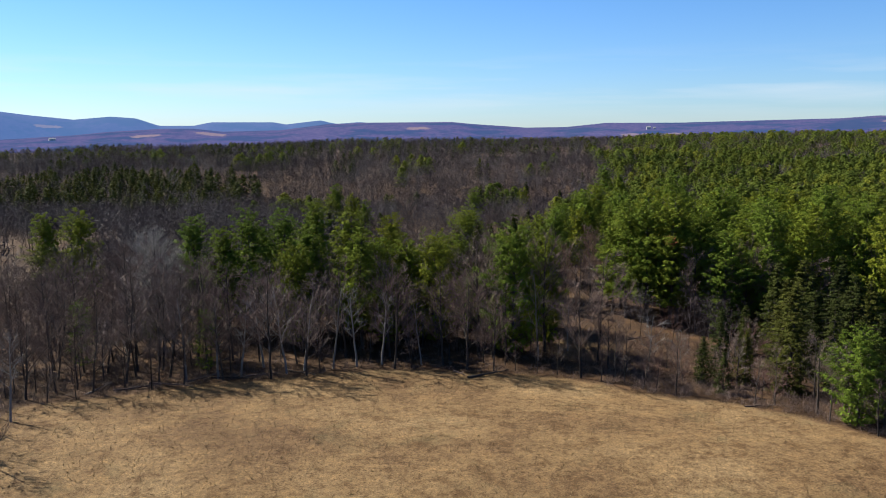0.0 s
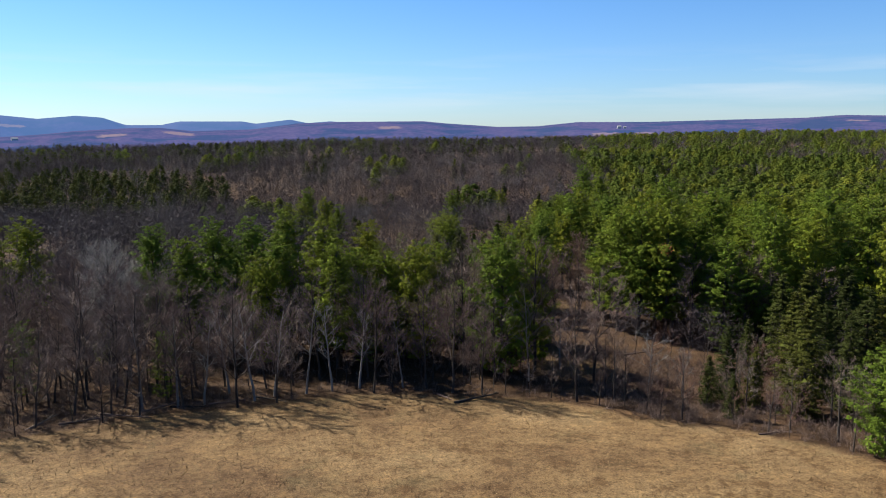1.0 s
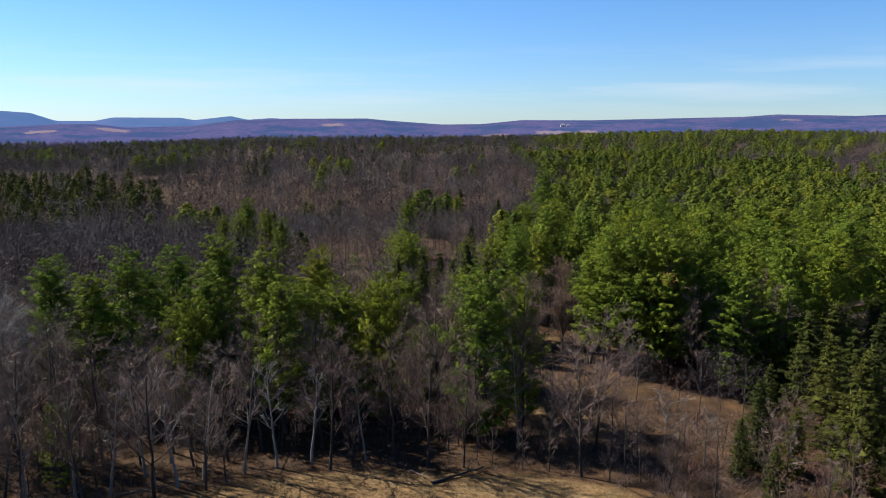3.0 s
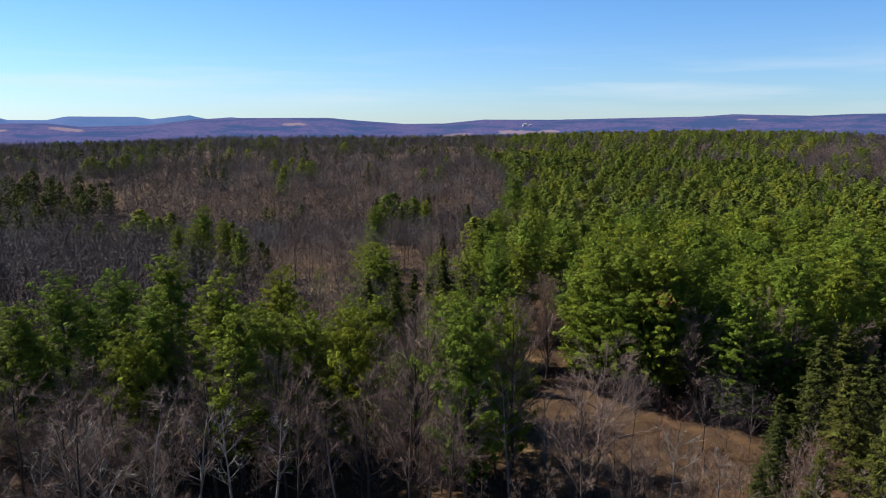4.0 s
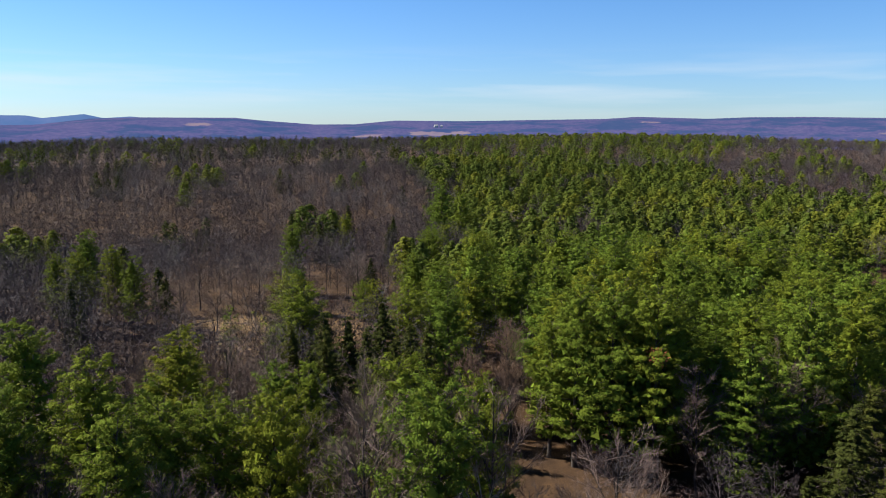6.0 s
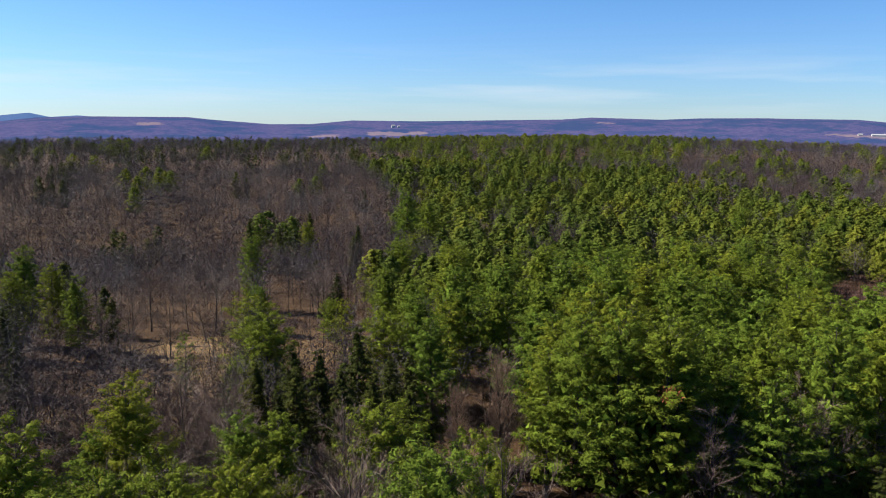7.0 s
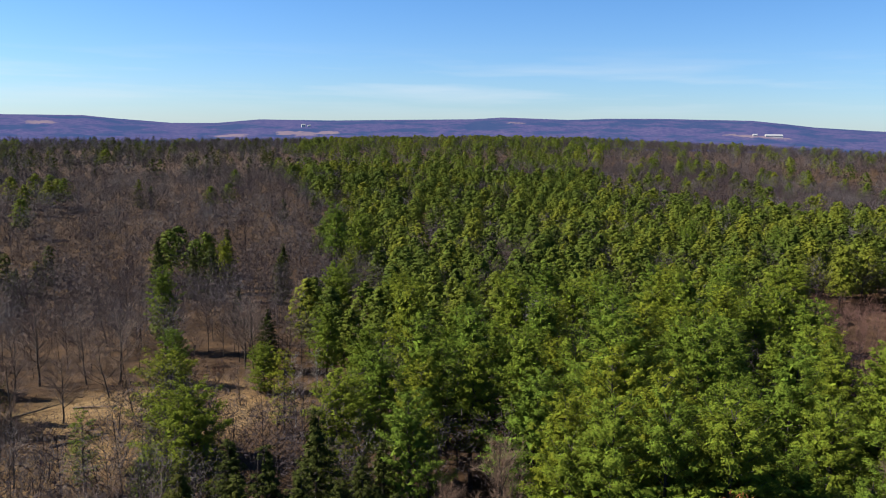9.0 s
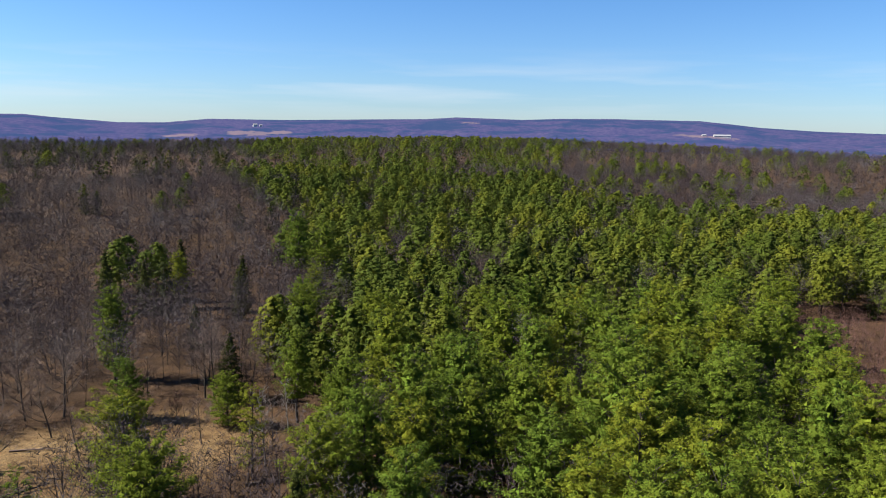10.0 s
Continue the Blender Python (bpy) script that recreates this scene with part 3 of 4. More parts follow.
for row in [("barn", "long white barn with a metal roof on a far hillside", 47.6, 2960, 58, 14, 6, 4), ("shed", "small white shed beside a far barn", 46.4, 2950, 14, 9, 4, 2.5),
            ("farmhouse", "white farmhouse among far meadows", 14.5, 3150, 15, 9, 6, 4), ("shed", "small white shed by a far farmhouse", 14.9, 3150, 10, 7, 4, 2.5),
            ("farmhouse", "white farmhouse at the foot of far hills", 58.6, 2600, 13, 9, 5.5, 3.5), ("farmhouse", "white farmhouse at the foot of far hills", 57.6, 2700, 12, 8, 5, 3.5),
            ("barn", "pale barn on a far hillside", -27.9, 3250, 22, 12, 6, 4)]:
    building(*row)

# ------------------------------------------------------------------ trees that stand apart
rng = np.random.default_rng(5)


def tree(name, label, category, shape, trunk_mat, crown_mat, group, crown_label=""):
    """One tree: an empty at its foot with a trunk and a crown."""
    root = tagged(new(name), label, category, group)
    (tv, tt), (cv, ct) = shape
    part("trunk", mesh_np(name + "_trunk", tv, tt, trunk_mat, smooth=True), root)
    part("crown", mesh_np(name + "_crown", cv, ct, crown_mat), root, crown_label)
    return root


KINDS = {}


def kind(key, h, makers):
    KINDS[key] = [h, makers, 0]


PINE_L, DARK_L = "green white pine with tiered boughs in a sunlit stand", "dark green hemlock with dense drooping boughs"
kind("pine", 16, [tree("white_pine", PINE_L, "tree", pine_shape(10 + i, 16, 4.0 + 0.15 * i, 0.18, 0.5 + 0.05 * i, 0.74, 1.75, 0.22, 22, lift=0.36, heart=0.55), M_BARK, M_PINE, "pine stand") for i in range(5)])
kind("pine_lite", 16, [tree("white_pine", PINE_L, "tree", pine_shape(20 + i, 16, 4.2 + 0.15 * i, 0.3, 0.48 + 0.05 * i, 0.76, 1.4, 0.28, 16, lift=0.36, puff=1.15, heart=0.6), M_BARK, M_PINE, "pine stand") for i in range(4)])
kind("tiered", 17, [tree("white_pine", "broad yellow-green white pine with wide sunlit tiers of boughs", "tree", pine_shape(28, 17, 5.4, 0.1, 0.64, 1.1, 2.5, 0.22, 24, lift=0.12, flat=0.35, heart=0.5), M_BARK, M_PINE, "pine stand")])
kind("pine_low", 12, [tree("white_pine", "young green white pine clothed to the ground", "tree", pine_shape(30 + i, 12, 4.6, 0.05, 0.46, 0.7, 1.7, 0.22, 22, lift=0.3, heart=0.55), M_BARK, M_PINE, "young pines") for i in range(3)])
kind("pine_thin", 13, [tree("white_pine", "thin white pine with a bare lower trunk", "tree", pine_shape(40 + i, 13, 3.0, 0.14, 0.42, 0.8, 1.1, 0.22, 18), M_BARK, M_PINE, "thin pines") for i in range(2)])
kind("hemlock", 14, [tree("hemlock", DARK_L, "tree", pine_shape(50 + i, 14, 3.2 + 0.2 * i, 0.02, 0.85, 0.62, 1.5, 0.22, 18, 0.3, 0.1, 0.95, heart=0.55), M_BARK, M_DARK, "hemlocks") for i in range(3)])
kind("bare", 13, [tree("bare_tree", "leafless grey-brown hardwood at the wood's edge", "tree", bare_shape(60 + i, 13, 0.34, 18, 0.24, 14, 0.021), M_BARK, M_TWIG, "leafless hardwoods") for i in range(5)])
kind("bare_small", 9, [tree("bare_tree", "slim leafless sapling with fine brown twigs", "tree", bare_shape(70 + i, 9, 0.28, 12, 0.25, 11, 0.02), M_BARK, M_TWIG, "leafless saplings") for i in range(4)])
kind("round", 15, [tree("bare_tree", "round-crowned leafless tree with dense brown twigs", "tree", bare_shape(80, 15, 0.27, 36, 0.14, 22, 0.022, 0, 2.2), M_BARK, M_TAN, "leafless hardwoods")])
kind("pale_round", 17, [tree("bare_tree", "broad leafless tree with pale silvery twigs", "tree", bare_shape(81, 17, 0.36, 32, 0.3, 22, 0.026, 0, 1.1), M_BARK, M_SILVER, "leafless hardwoods")])
kind("pale", 12, [tree("birch_tree", "leafless tree with pale whitish bark and limbs", "tree", bare_shape(90 + i, 12, 0.26, 12, 0.35, 6, 0.03), M_PALE, M_PALE if i == 0 else M_TWIG, "pale-barked trees") for i in range(3)])
kind("gnarled", 9.5, [tree("bare_tree", "gnarled old apple tree with pale crooked limbs", "tree", bare_shape(100 + i, 9.5, 0.4, 12, 0.3, 4, 0.03, 0, 0.6), M_PALE, M_PALE, "gnarled trees") for i in range(2)])
kind("red", 9, [tree("bare_tree", "leafless tree with reddish budding twigs", "tree", bare_shape(110 + i, 9, 0.42, 16, 0.18, 7, 0.034, 0, 1.0), M_BARK, M_RED, "red-budded trees") for i in range(2)])

TAKEN = []


def plant(key, x, y, h, wide=1.0):
    """Stand a tree of that kind at x, y; the first ones are the originals."""
    base_h, makers, used = KINDS[key]
    src = makers[used % len(makers)] if used < len(makers) else makers[int(rng.integers(len(makers)))]
    s = h / base_h
    m = pose(x, y, float(land(x, y)) - 0.05, 0, 0, float(rng.uniform(0, 360))) @ Matrix.Diagonal((s * wide, s * wide, s, 1))
    if used < len(makers):
        src.matrix_basis = m
    else:
        src = copy_thing(src, m)
    KINDS[key][2] += 1
    TAKEN.append((x, y, key))
    return src


# landmark trees: x, y, and how high their tops stand
def plant_top(key, x, y, top, wide=1.0):
    return plant(key, x, y, top - float(land(x, y)), wide)


for x, y, top in [(-65, 132, 20), (-42.4, 125.5, 19.7), (-36, 121.4, 18.4), (-22.3, 120.6, 19.2), (-12.9, 114.4, 19.4), (-22.6, 131.5, 17.6), (-15.4, 119.5, 17.6), (-27, 126, 17), (-32.8, 124, 17), (-31.6, 130, 14.5),
                  (-32, 214, 15.2), (-31.5, 204, 13), (-22.4, 202, 13), (-26, 208, 14), (-36, 207, 13.5), (-9.8, 140.5, 13), (-12.5, 135, 13), (-0.4, 131, 13), (2.8, 130.5, 13), (-9.8, 134, 15.8), (8.2, 232, 13.2), (22.3, 149.3, 15.2), (33.2, 133.6, 17.5), (35.4, 130.4, 18), (40.9, 128.6, 18.2),
                  (51.5, 128.5, 18), (64.5, 132, 18), (69, 132.5, 17), (31, 136.5, 14.5), (52.8, 145, 19), (44, 145, 20.5), (46, 151, 20.4), (39, 140, 19.5), (58, 138, 18.5)]:
    plant_top("pine", x, y, top)
for x, y, top in [(25.7, 166, 17), (28.6, 160, 17), (35.3, 161, 18), (42.5, 161.6, 19), (52.5, 159, 19), (64, 152, 19), (72, 175, 19), (82.5, 164, 19), (86, 158, 19), (81, 183.5, 18.5), (86.5, 174.6, 18.5), (90.8, 166.8, 18.5),
                  (59.8, 166.4, 18), (51.9, 173, 18), (46.3, 176, 15), (48.5, 210, 14), (54, 199.6, 15), (64, 200.2, 15), (62.2, 214.4, 14), (67.5, 209.6, 15), (73.5, 204.4, 16), (80.3, 198.8, 16), (52.7, 217.6, 12.5),
                  (41.7, 233.7, 14.3), (49.7, 249.4, 11.6), (29.2, 198.3, 13.8), (61, 295, 19.5), (64.7, 283.8, 17.2), (55.7, 266, 10.2), (28.7, 289.6, 11), (142.5, 240, 17), (170.6, 236, 14.4), (132, 206, 9)]:
    plant_top("pine_lite", x, y, top)
plant_top("tiered", 46.2, 121, 18.4)
rusty = plant_top("pine", 38.9, 127.4, 18.6)
bough = Geo()
q = rng.normal(0, (0.45, 0.45, 0.5), (160, 3)) + np.array([38.1, 125.4, 15.6])
bough.blades(q, unit(rng.normal(0, 0.7, (160, 3)) + np.array([-0.3, -0.3, 0.4])) * 0.4, 0.12, rng)
q, t = bough.arrays()
inv = np.array(rusty.matrix_basis.inverted())
q = q @ inv[:3, :3].T + inv[:3, 3]
tagged(part("dead_bough", mesh_np("dead_bough", q, t, M_RUST), rusty, "rust-brown dead bough"), kind="stuff")
plant("pine_low", 46.2, 79.6, 10.5, 1.05)
for x, y, top, wide in [(4.6, 163.8, 16.3, 1.0), (4.8, 182.6, 14.3, 1.1), (8.3, 211, 11, 0.9), (-1.5, 118.2, 16, 0.72), (10.5, 111.4, 15.4, 0.86), (16, 116.6, 14, 0.7), (-6.1, 122, 14.6, 0.9),
                        (20.6, 165.2, 14, 0.9), (20, 202, 8, 1.0), (32.6, 191, 11, 0.8), (45.4, 208, 13, 0.9), (38.5, 224, 14, 0.9), (29, 183, 9, 0.9), (0.5, 170, 9, 0.9), (-10.4, 121.5, 15, 0.85), (-23.5, 117, 12.5, 0.8)]:
    plant_top("pine_low", x, y, top, wide)
for x, y, top in [(18.8, 184.5, 12.6), (-5.3, 176, 11.2), (-47, 115.5, 10.5), (-33, 101, 11)]:
    plant_top("pine_thin", x, y, top)
for x, y, top in [(2.4, 149.5, 15), (6.6, 151.3, 16), (9.2, 149, 16.2), (13.8, 151, 16.2), (16.2, 145.3, 15), (16.8, 140, 13), (14.1, 144.3, 13.5), (6, 145, 14), (10.5, 144, 14.5), (19.5, 149.5, 14), (9.5, 139.5, 11.5), (12.5, 138.5, 10), (4.2, 144.5, 12),
                  (-18.3, 157.9, 8), (24.6, 247, 8), (37.9, 267.8, 10), (12.7, 296, 11), (41, 275.7, 11), (20.6, 288.4, 9), (30.8, 297.9, 12)]:
    plant_top("hemlock", x, y, top, 1.0)
# the first six are added to darken the shaded front of the stand
for x, y, h in [(50.5, 112, 13), (55.5, 115, 14), (53.5, 107.5, 12), (59, 110.5, 13), (46, 112, 7.5), (63, 117, 14), (44.4, 92.8, 13.5), (55, 98, 13.5), (38.3, 100, 9.5), (35, 97.5, 6), (40.5, 97, 7),  (49, 105, 12), (23, 212, 10), (-4, 156, 6), (36, 92.5, 5), (60, 103, 12)]:
    plant("hemlock", x, y, h, 1.2)
for x, y, h in [(27.8, 141, 16), (23.4, 142.5, 11.5)]:
    plant("round", x, y, h, 1.0)
plant("pale_round", -44, 112, 18.5, 1.15)
for x, y, h in [(-28, 100, 12), (-24.5, 102, 13), (-20, 103, 13), (-31, 99, 12), (-16, 104, 12.5), (-26, 104.5, 12.5), (-35, 98, 12), (-3, 106, 10), (-22, 101.5, 13.5), (-9, 106, 12), (-12.5, 105, 12.5), (-48.5, 80, 11), (21, 186, 11), (27, 196, 8)]:
    plant("pale", x, y, h)
for x, y, h in [(19.3, 113, 9.5), (29.2, 103, 9), (38.5, 211, 8.5), (33, 101, 7.5)]:
    plant("gnarled", x, y, h)
for x, y, h in [(42.2, 100, 7.5), (49.7, 106, 7), (14, 207, 6), (24, 112, 6), (40, 90, 5.5)]:
    plant("red", x, y, h)
for x, y, h in [(-6.8, 104, 15), (20.5, 213, 13.5), (-30, 98.5, 12), (-45, 92, 13), (-42, 66.5, 8), (-50, 92.5, 12), (-14, 176, 12), (-9, 182, 9), (-17, 186, 12), (2, 186, 9), (26.5, 95, 8),
                (-38, 96, 11), (-19, 100.5, 12), (0, 106, 13), (6, 107, 12), (24, 100, 9), (48, 88, 8)]:
    plant("bare", x, y, h)
for x, y, top in [(76.2, 272, 12), (91, 252, 12), (168, 244, 12), (94, 270, 11), (19.8, 215.5, 11), (-14.9, 216, 11.5), (-1.4, 244, 11), (22, 224, 11), (84.8, 145, 13), (-44, 163, 11), (-22.4, 176, 10), (-11.9, 220, 12), (-12.6, 181, 10), (-22.5, 178.6, 9)]:
    plant_top("bare", x, y, top, 1.15)
for x, y, h in [(-8, 200, 9), (-2, 209, 10), (-14, 199, 9.5), (0, 217, 11), (12, 221, 11), (-18, 193, 10), (-10, 191, 8.5), (26, 212, 9), (1, 199, 8), (15.5, 197, 7), (23, 190.5, 8), (-21, 186, 9), (-25, 194, 10), (-5, 218, 11)]:
    plant("bare", x, y, h, 1.1)


# ------------------------------------------------------------------ woods filled in by rule
def hash_noise(x, y, scale, off=0.0):
    return noise.noise(Vector((x / scale + off, y / scale - off, off)))


def seen(x, y, margin=14):
    """Within the wedge of land that the flight looks over."""
    a0 = math.degrees(math.atan2(x - 1, y + margin))
    a1 = math.degrees(math.atan2(x + 3, y - 99 + margin)) if y > 99 else 80.0
    return a0 > -33 and (a0 < 33 or a1 < 62) and y > 60


def what_grows(x, y):
    """The kind of tree for a place, or '' for open ground."""
    g = float(field_gap(x, y)[0]) if y < 124 else 99.0
    if g < 0.5:
        return ""
    if y < 270 and rng.random() < min(1.0, float(clear(x, y)) * 1.7):
        return ""
    if ((x - 13) / 10) ** 2 + ((y - 148) / 10) ** 2 < 1:
        return ""
    if 18.5 < x < 30 and 121 < y < 147:
        return ""
    if 6 < x < 27 and 158 < y < 205:
        q = rng.random()
        return "bare" if q < 0.05 else ""
    if 1 < x < 24 and 122 < y < 140 and rng.random() < 0.9:
        return "pine_low" if rng.random() < 0.08 else ""
    xb = 43 + (y - 218) * 0.27 + (14 + 0.05 * y) * hash_noise(x, y, 70, 7.3)
    r = rng.random()
    patch = hash_noise(x, y, 28, 3.1)
    if y < 122 and x < 24 and g < 17:
        return "bare" if r < 0.62 else "bare_small" if r < 0.93 else "pale" if r < 0.97 else "pine_thin"
    if 20 < x < 46 and y < 133 - (x - 30) * 0.85 and y > 103:
        return "bare_small" if r < 0.05 else "red" if r < 0.08 else ""
    if x >= 24 and g < 9 and y < 112:
        return "bare_small" if r < 0.2 else "red" if r < 0.24 else "hemlock" if r < 0.34 else ""
    if x >= 24 and y < 112:
        return "pine" if r < 0.15 and y > 106 and x > 52 else "hemlock" if r < 0.5 else "bare_small" if r < 0.8 else ""
    if x > 80 and y < 215 and math.atan2(x + 3, y - 99) > 0.95 + 0.03 * patch and 108 < math.hypot(x + 3, y - 99) < 178:
        return ""
    if 40 < x < 112 and 178 + 0.06 * x < y < 194 + 3 * patch:
        return "bare_small" if r < 0.12 else "bare" if r < 0.2 else ""
    if 25 < x < 118 and 110 < y < 186:
        return "pine" if r < 0.93 else "bare"
    if x > xb - 6 and y > 150:
        off = math.hypot(x + 3, y - 99)
        if off > 370 and math.atan2(x + 3, y - 99) > 0.66:
            return "bare" if r < 0.82 or patch > 0 else "pine"
        if patch > 0.26 or hash_noise(x, y, 90, 21.0) > 0.34:
            return "bare" if r < 0.85 else "pine"
        if y > 600 and r < 0.25:
            return "bare"
        return "pine" if r < 0.8 else "bare" if r < 0.93 else "hemlock"
    if r < 0.65 and ((x + 165) / 80) ** 2 + ((y - 360) / 75) ** 2 < 0.9:
        return "hemlock"
    if x < 24 and 122 <= y < 160:
        return "bare" if r < 0.7 else "pine" if r < 0.82 and patch > 0 else "bare_small"
    if y > 560 and r < 0.05 + 0.33 * (hash_noise(x, y, 80, 31.0) > 0.1):
        return "hemlock"
    lone = hash_noise(x, y, 45, 11.0)
    return "hemlock" if lone > 0.32 and r < 0.35 else "pine" if lone < -0.36 and r < 0.5 and y > 260 else "bare"


cells = {}


def near_taken(x, y, gap):
    i, j = int(x // 8), int(y // 8)
    for a in (-1, 0, 1):
        for b in (-1, 0, 1):
            for (px, py) in cells.get((i + a, j + b), ()):
                if (px - x) ** 2 + (py - y) ** 2 < gap * gap:
                    return True
    return False


def take(x, y):
    cells.setdefault((int(x // 8), int(y // 8)), []).append((x, y))


for x, y, _ in TAKEN:
    take(x, y)

HEIGHT = {"pine": (14.5, 19), "pine_lite": (14.5, 18.5), "pine_low": (8, 13), "bare": (10.5, 15), "bare_small": (6.5, 10.5), "pale": (10, 13), "pine_thin": (10, 13), "hemlock": (8, 13), "red": (3.5, 5.5)}
SPACE = {"pine": 5.0, "pine_low": 3.6, "bare": 3.1, "bare_small": 2.2, "pale": 3.0, "pine_thin": 3.0, "hemlock": 3.6, "red": 1.7}
count = collections.Counter()
LATER = []
for _ in range(14000):
    x, y = rng.uniform(-75, 112), rng.uniform(62, 188)
    if not seen(x, y, 6):
        continue
    k = what_grows(x, y)
    if not k or near_taken(x, y, SPACE[k]):
        continue
    take(x, y)
    lo, hi = HEIGHT[k]
    h = (rng.uniform(lo, hi) - (2.5 if k == "pine" and x < 20 and y < 132 else 0) + (2.0 if k == "bare" and y < 114 else 0)) * (rng.uniform(0.86, 1.08) if k == "pine" else 1)
    if k == "pine" and (y > 142 or x > 72):
        k, h = "pine_lite", h - 1.0
    LATER.append((math.hypot(x, y - 40), k, x, y, h))
EXTRA = []
for _, k, x, y, h in sorted(LATER):
    few = {"bare": 150, "bare_small": 95, "red": 0, "pine": 110, "pine_lite": 120}.get(k, 40)
    if count[k] < few:
        plant(k, x, y, h)
        count[k] += 1
    else:
        EXTRA.append((k, x, y, h))

# ------------------------------------------------------------------ the woods beyond, joined
WOODS = {
    ("pine", 0): [wood_pine(200 + i, 14, 3.9 + 0.18 * i, 120, 22, 0.34, 0.42 + 0.05 * i, 0.22, 0.85) for i in range(6)],
    ("pine", 1): [wood_pine(210 + i, 14, 4.5 + 0.18 * i, 84, 15, 0.52, 0.4 + 0.04 * i, 0.26, 1.0) for i in range(6)],
    ("pine", 2): [wood_pine(220 + i, 14, 5.0 + 0.22 * i, 44, 11, 0.85, 0.36 + 0.04 * i, 0.28, 1.25) for i in range(5)],
    ("hemlock", 0): [wood_pine(230 + i, 13, 3.0 + 0.15 * i, 80, 18, 0.34, 0.6, 0.05, 0.7) for i in range(4)],
    ("hemlock", 1): [wood_pine(240 + i, 13, 3.6 + 0.15 * i, 60, 13, 0.52, 0.54, 0.06, 0.95) for i in range(4)],
    ("hemlock", 2): [wood_pine(250 + i, 13, 4.2 + 0.15 * i, 34, 11, 0.85, 0.5, 0.08, 1.2) for i in range(4)],
    ("red", 0): [wood_bare(290 + i, 6, 12, 18, 0.7, 0.035) for i in range(4)],
    ("bare", 0): [wood_bare(260 + i, 12.5, 24, 32, 0.95, 0.055) for i in range(6)],
    ("bare", 1): [wood_bare(270 + i, 12.5, 18, 20, 1.1, 0.115) for i in range(6)],
    ("bare", 2): [wood_bare(280 + i, 12.5, 9, 10, 1.5, 0.3) for i in range(5)],
}
WOODS_AT = {k: [] for k in WOODS}


def scatter(n, x0, x1, y0, y1, level, squeeze=1.0):
    for _ in range(n):
        x, y = rng.uniform(x0, x1), rng.uniform(y0, y1)
        if (level == 0 and y < 188 and x < 112) or not seen(x, y, 30):
            continue
        if near_taken(x, y, 2.6 * squeeze):
            continue
        k = what_grows(x, y)
        if not k:
            continue
        k = {"bare_small": "bare", "pale": "bare", "pine_thin": "pine", "pine_low": "pine"}.get(k, k)
        if k == "red" and level:
            k = "bare"
        if near_taken(x, y, SPACE[k] * squeeze * (1.2 if k == "bare" else 0.78 if k == "pine" else 1.05)):
            continue
        take(x, y)
        WOODS_AT[(k, level)].append((x, y, rng.uniform(0.65, 1.0) if k == "red" else rng.uniform(0.84, 1.12) if k == "pine" else rng.uniform(0.7, 1.12)))


for k, x, y, h in EXTRA:
    k = {"bare_small": "bare", "pale": "bare", "pine_thin": "pine", "pine_low": "pine", "pine_lite": "pine"}.get(k, k)
    WOODS_AT[(k, 0)].append((x, y, h / {"pine": 15, "bare": 12.5, "hemlock": 13, "red": 6}[k]))
for _ in range(2500):
    x, y = rng.uniform(80, 170), rng.uniform(110, 215)
    if math.atan2(x + 3, y - 99) > 0.95 and 116 < math.hypot(x + 3, y - 99) < 180 and not near_taken(x, y, 1.5):
        take(x, y)
        WOODS_AT[("red", 0)].append((x, y, rng.uniform(0.65, 1.0)))
scatter(16000, -130, 260, 100, 270, 0, 1.12)
scatter(26000, -290, 420, 180, 520, 1, 1.38)
scatter(30000, -560, 900, 120, 1250, 2, 1.9)
for _ in range(9000):
    x, y = rng.uniform(-190, 220), rng.uniform(-190, 100)
    if seen(x, y, 30) or float(field_gap(x, y)[0]) < 5 or near_taken(x, y, 6.5):
        continue
    take(x, y)
    WOODS_AT[("bare" if hash_noise(x, y, 50, 9.0) > -0.1 else "pine", 1)].append((x, y, rng.uniform(0.75, 1.15)))

for (k, level), spots in WOODS_AT.items():
    if not spots:
        continue
    shapes = WOODS[(k, level)]
    sv, st, cv, ct, sa, ca, ns, nc = [], [], [], [], [], [], 0, 0
    feet = land([p[0] for p in spots], [p[1] for p in spots])
    for (x, y, s), z in zip(spots, feet):
        (av, at), (bv, bt) = shapes[int(rng.integers(len(shapes)))]
        w, tone = rng.uniform(0, 6.28), min(max(0.45 + 0.5 * hash_noise(x, y, 60, 5.0) + rng.normal(0, 0.33), 0.0), 1.0)
        rot = np.array([[math.cos(w), -math.sin(w), 0], [math.sin(w), math.cos(w), 0], [0, 0, 1]]).T * s
        foot = np.array([x, y, z])
        sv.append(av @ rot + foot)
        st.append(at + ns)
        sa.append(np.full(len(av), tone))
        ns += len(av)
        cv.append(bv @ rot + foot)
        ct.append(bt + nc)
        ca.append(np.full(len(bv), tone))
        nc += len(bv)
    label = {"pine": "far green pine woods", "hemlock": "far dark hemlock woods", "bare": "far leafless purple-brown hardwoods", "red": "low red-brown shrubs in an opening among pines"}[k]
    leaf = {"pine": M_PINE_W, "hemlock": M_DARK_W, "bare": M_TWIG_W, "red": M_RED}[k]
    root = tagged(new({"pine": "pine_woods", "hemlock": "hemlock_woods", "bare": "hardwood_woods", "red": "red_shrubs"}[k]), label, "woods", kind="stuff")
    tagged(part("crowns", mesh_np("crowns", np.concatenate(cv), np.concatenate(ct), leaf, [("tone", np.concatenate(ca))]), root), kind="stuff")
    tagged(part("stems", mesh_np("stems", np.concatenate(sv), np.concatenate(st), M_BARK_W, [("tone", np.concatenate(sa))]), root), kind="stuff")

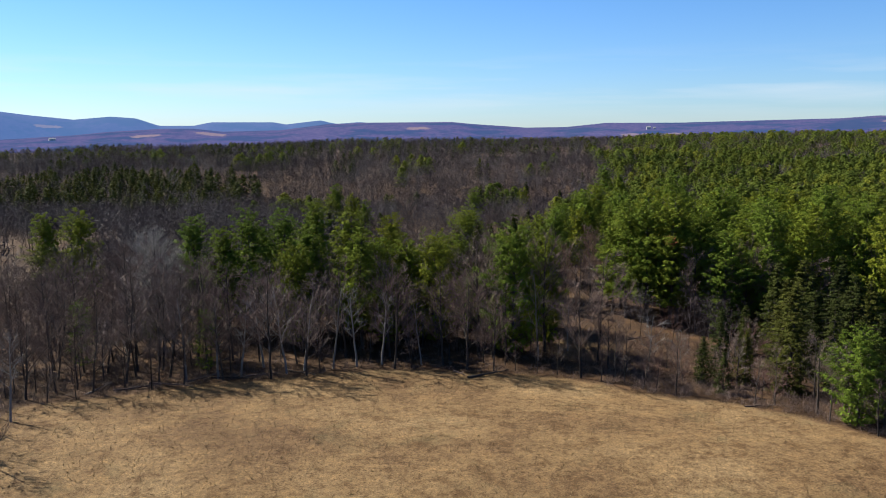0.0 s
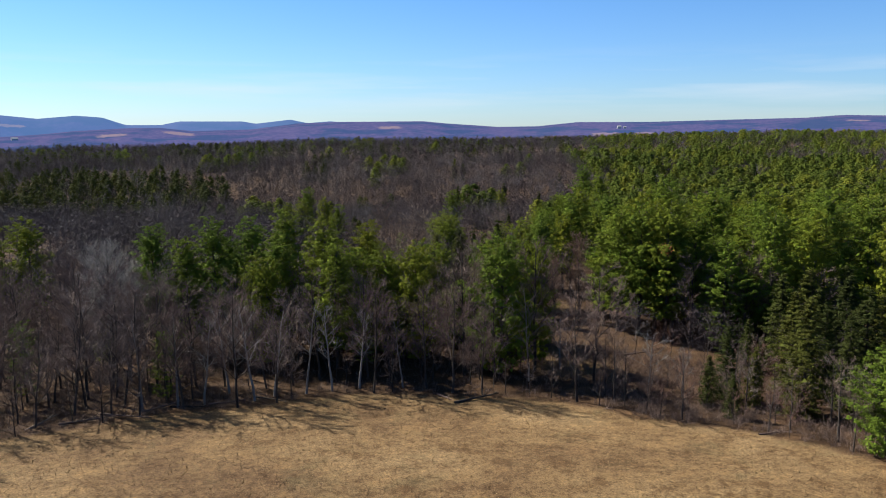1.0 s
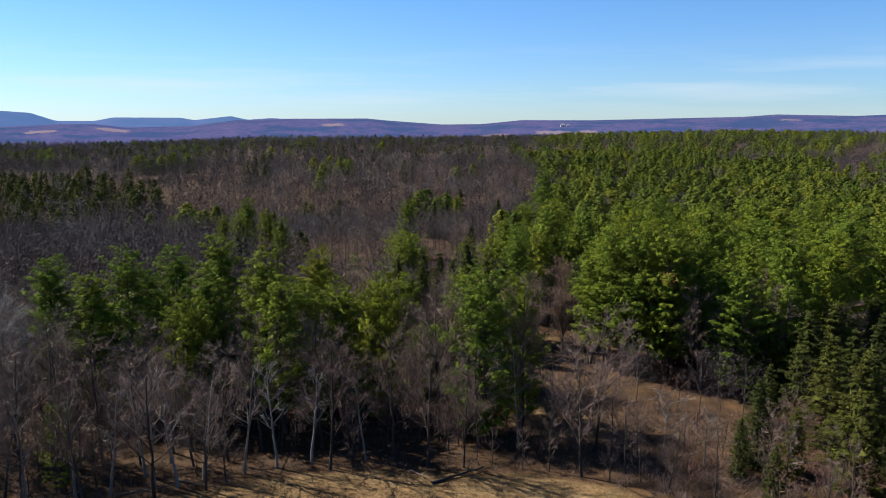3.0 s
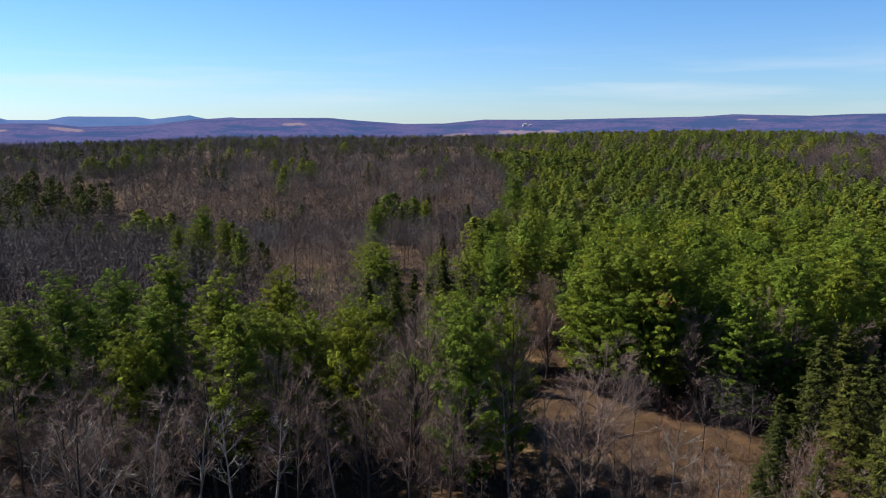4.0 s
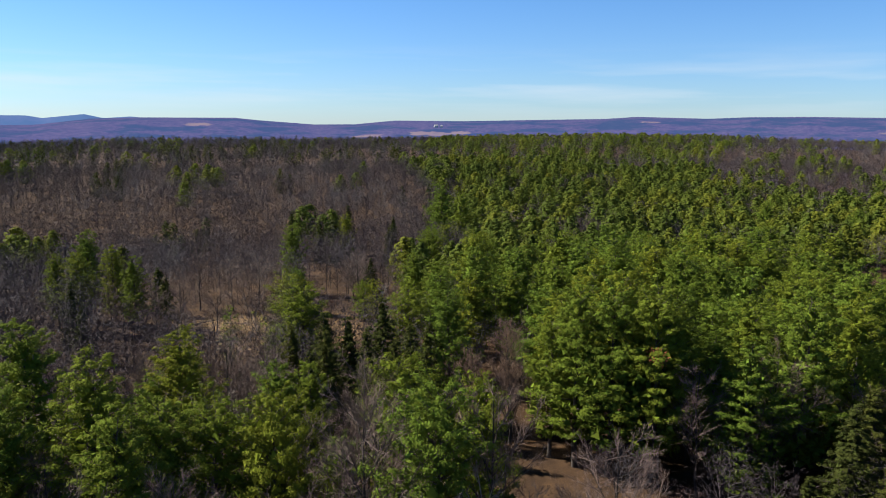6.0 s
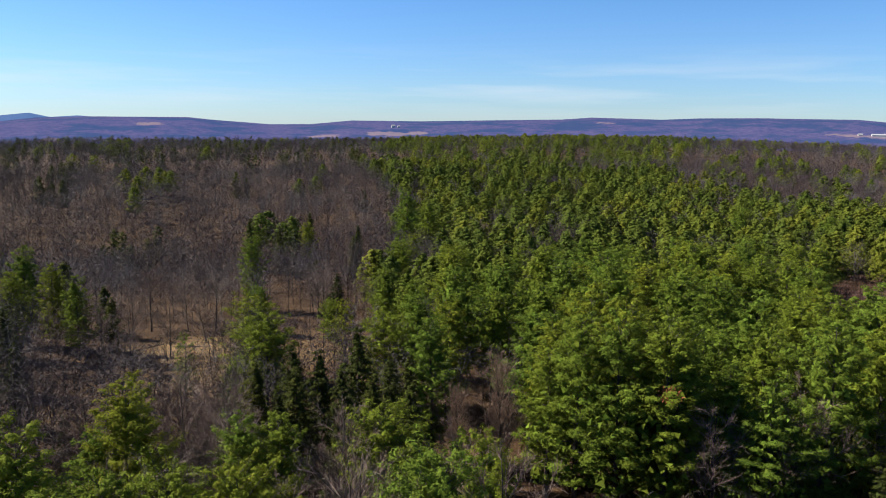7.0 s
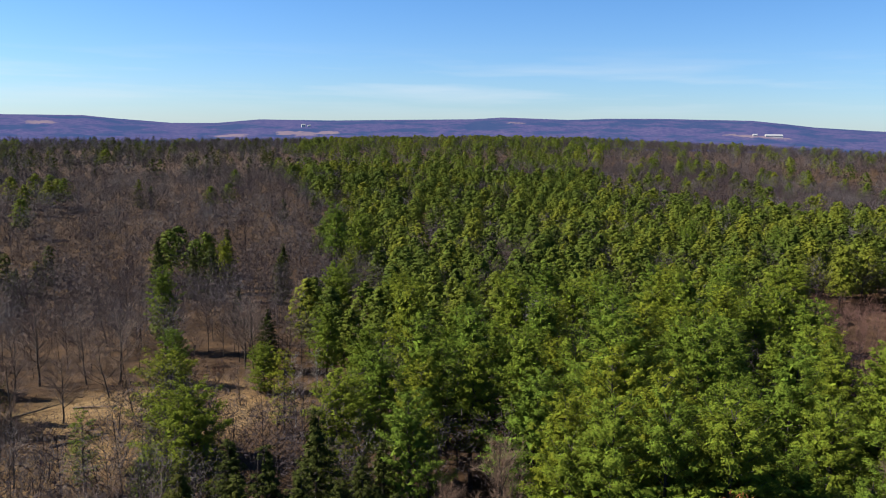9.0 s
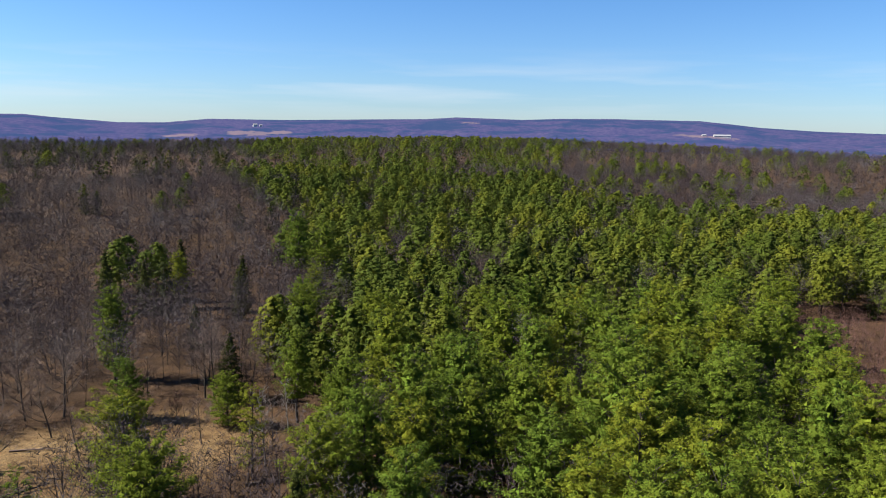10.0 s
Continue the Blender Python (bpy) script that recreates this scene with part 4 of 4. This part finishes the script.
# ------------------------------------------------------------------ undergrowth, dry grass, fallen wood
def brush_clump(g, x, y, size, n, width, rng):
    z = float(land(x, y))
    base = np.array([x, y, z - 0.05]) + np.column_stack([rng.normal(0, 0.25 * size, (n, 2)), np.zeros(n)])
    way = unit(rng.normal(0, 0.5, (n, 3)) + np.array([0, 0, 1.0])) * size * rng.uniform(0.5, 1.2, (n, 1))
    g.blades(base, way, width, rng)
    f = rng.uniform(0.25, 0.8, (n, 1))
    for _ in range(2):
        g.blades(base + way * f, unit(way + rng.normal(0, 0.45, (n, 3)) * size) * size * 0.5, width * 0.7, rng)


brush, weeds = Geo(), Geo()
for _ in range(9000):
    x, y = rng.uniform(-60, 75), rng.uniform(62, 135)
    g = float(field_gap(x, y)[0])
    if g < 0.2 or g > 26:
        continue
    if x > 22 and g < 8:
        brush_clump(brush, x, y, rng.uniform(0.7, 1.7), 16, 0.03, rng)
    elif spot(x, y, 29, 114, 13, 13) > 0.35:
        brush_clump(weeds, x, y, rng.uniform(0.6, 1.5), 16, 0.035, rng)
    elif rng.random() < 0.3 + 0.4 * (g < 4) + 0.4 * (x < -24):
        brush_clump(brush, x, y, rng.uniform(0.5, 1.6), 10, 0.03, rng)
for _ in range(1500):
    x, y = rng.uniform(-40, 40), rng.uniform(135, 235)
    if rng.random() < 0.5:
        brush_clump(brush, x, y, rng.uniform(0.5, 1.4), 9, 0.04, rng)
tagged(new("undergrowth", mesh_np("undergrowth", *brush.arrays(), M_TWIG)), "grey-brown leafless brush along the wood's edge", "undergrowth", kind="stuff")
tagged(new("weeds", mesh_np("weeds", *weeds.arrays(), M_TAN)), "tan-brown dead weeds and brambles", "weeds", kind="stuff")

M_STRAW = bark_mat("dry_grass", ((0.0, (0.111, 0.074, 0.0318)), (1.0, (0.141, 0.0962, 0.0429))), scale=0.5)
straw = Geo()
n = 60000
x, y = rng.uniform(-52, 60, n), rng.uniform(52, 106, n)
keep = field_gap(x, y) < 0.6
x, y = x[keep], y[keep]
base = np.column_stack([x, y, land(x, y) - 0.02])
straw.blades(base, unit(rng.normal(0, 0.8, (len(x), 3)) * (1, 1, 0.3) + np.array([0, 0, 0.25])) * rng.uniform(0.12, 0.36, (len(x), 1)), 0.09, rng, np.array([0, 0, 1.0]), 0.4)
n = 9000
x, y = rng.uniform(-26, 34, n), rng.uniform(105, 225, n)
keep = rng.random(n) < clear(x, y)
x, y = x[keep], y[keep]
base = np.column_stack([x, y, land(x, y) - 0.02])
straw.blades(base, unit(rng.normal(0, 0.6, (len(x), 3)) + np.array([0, 0, 0.7])) * rng.uniform(0.2, 0.5, (len(x), 1)), 0.12, rng)
tagged(new("dry_grass", mesh_np("dry_grass", *straw.arrays(), M_STRAW)), "short dry tan grass of the hayfield", "grass", kind="stuff")


def log(x, y, turn, length, r, pale):
    g, b = Geo(), []
    q = np.random.default_rng(int(x * 10) + 900)
    s = np.linspace(0, 1, 6)
    pts = np.column_stack([length * (s - 0.5), q.normal(0, 0.06, 6).cumsum(), r * 0.8 + 0.03 * s * length])
    g.tube(pts, r * (1 - 0.7 * s), 7)
    for k in range(int(length * 1.6)):
        v = q.uniform(0.3, 1)
        p = np.array([np.interp(v, s, pts[:, c]) for c in range(3)])
        d = unit(np.array([0.7, q.normal(0, 0.8), abs(q.normal(0.3, 0.4))])) * q.uniform(0.5, 1.6)
        b.append(np.stack([p, p + d * 0.5, p + d]))
    mat = M_TWIG if pale else M_BARK
    root = tagged(new("fallen_log"), "fallen " + ("pale weathered" if pale else "dark") + " log with broken branches on the ground", "log", "fallen wood")
    root.matrix_basis = pose(x, y, float(land(x, y)), 0, 0, turn)
    part("stem", mesh_np("log_stem", *g.arrays(), mat, smooth=True), root)
    for way in b:
        twig = Geo()
        twig.tube(way, (r * 0.35, r * 0.2, 0.01), 4)
        part("branch", mesh_np("log_branch", *twig.arrays(), mat), root)


for x, y, turn, length, r, pale in [(-40, 94, 20, 6, 0.16, 1), (-36, 95.5, -15, 7, 0.14, 1), (-33, 99, 40, 5, 0.15, 1), (-29, 98.6, -8, 6, 0.13, 0), (-45, 93.5, 70, 5, 0.14, 1), (-25, 100.5, 12, 5, 0.13, 1),
                                    (6.5, 100.8, 24, 6.5, 0.2, 0), (2.5, 101.6, -50, 3, 0.12, 1), (-20, 101.5, -30, 5, 0.14, 0), (33, 120, 15, 6, 0.15, 1), (-6, 192, 10, 7, 0.2, 0),
                                    (-12, 206, 25, 8, 0.18, 0), (20, 182, -12, 5, 0.18, 0), (22, 190, 30, 5, 0.15, 0), (-4, 205, -20, 6, 0.15, 1), (38, 86.9, 10, 3, 0.12, 1)]:
    log(x, y, turn, length, r, pale)
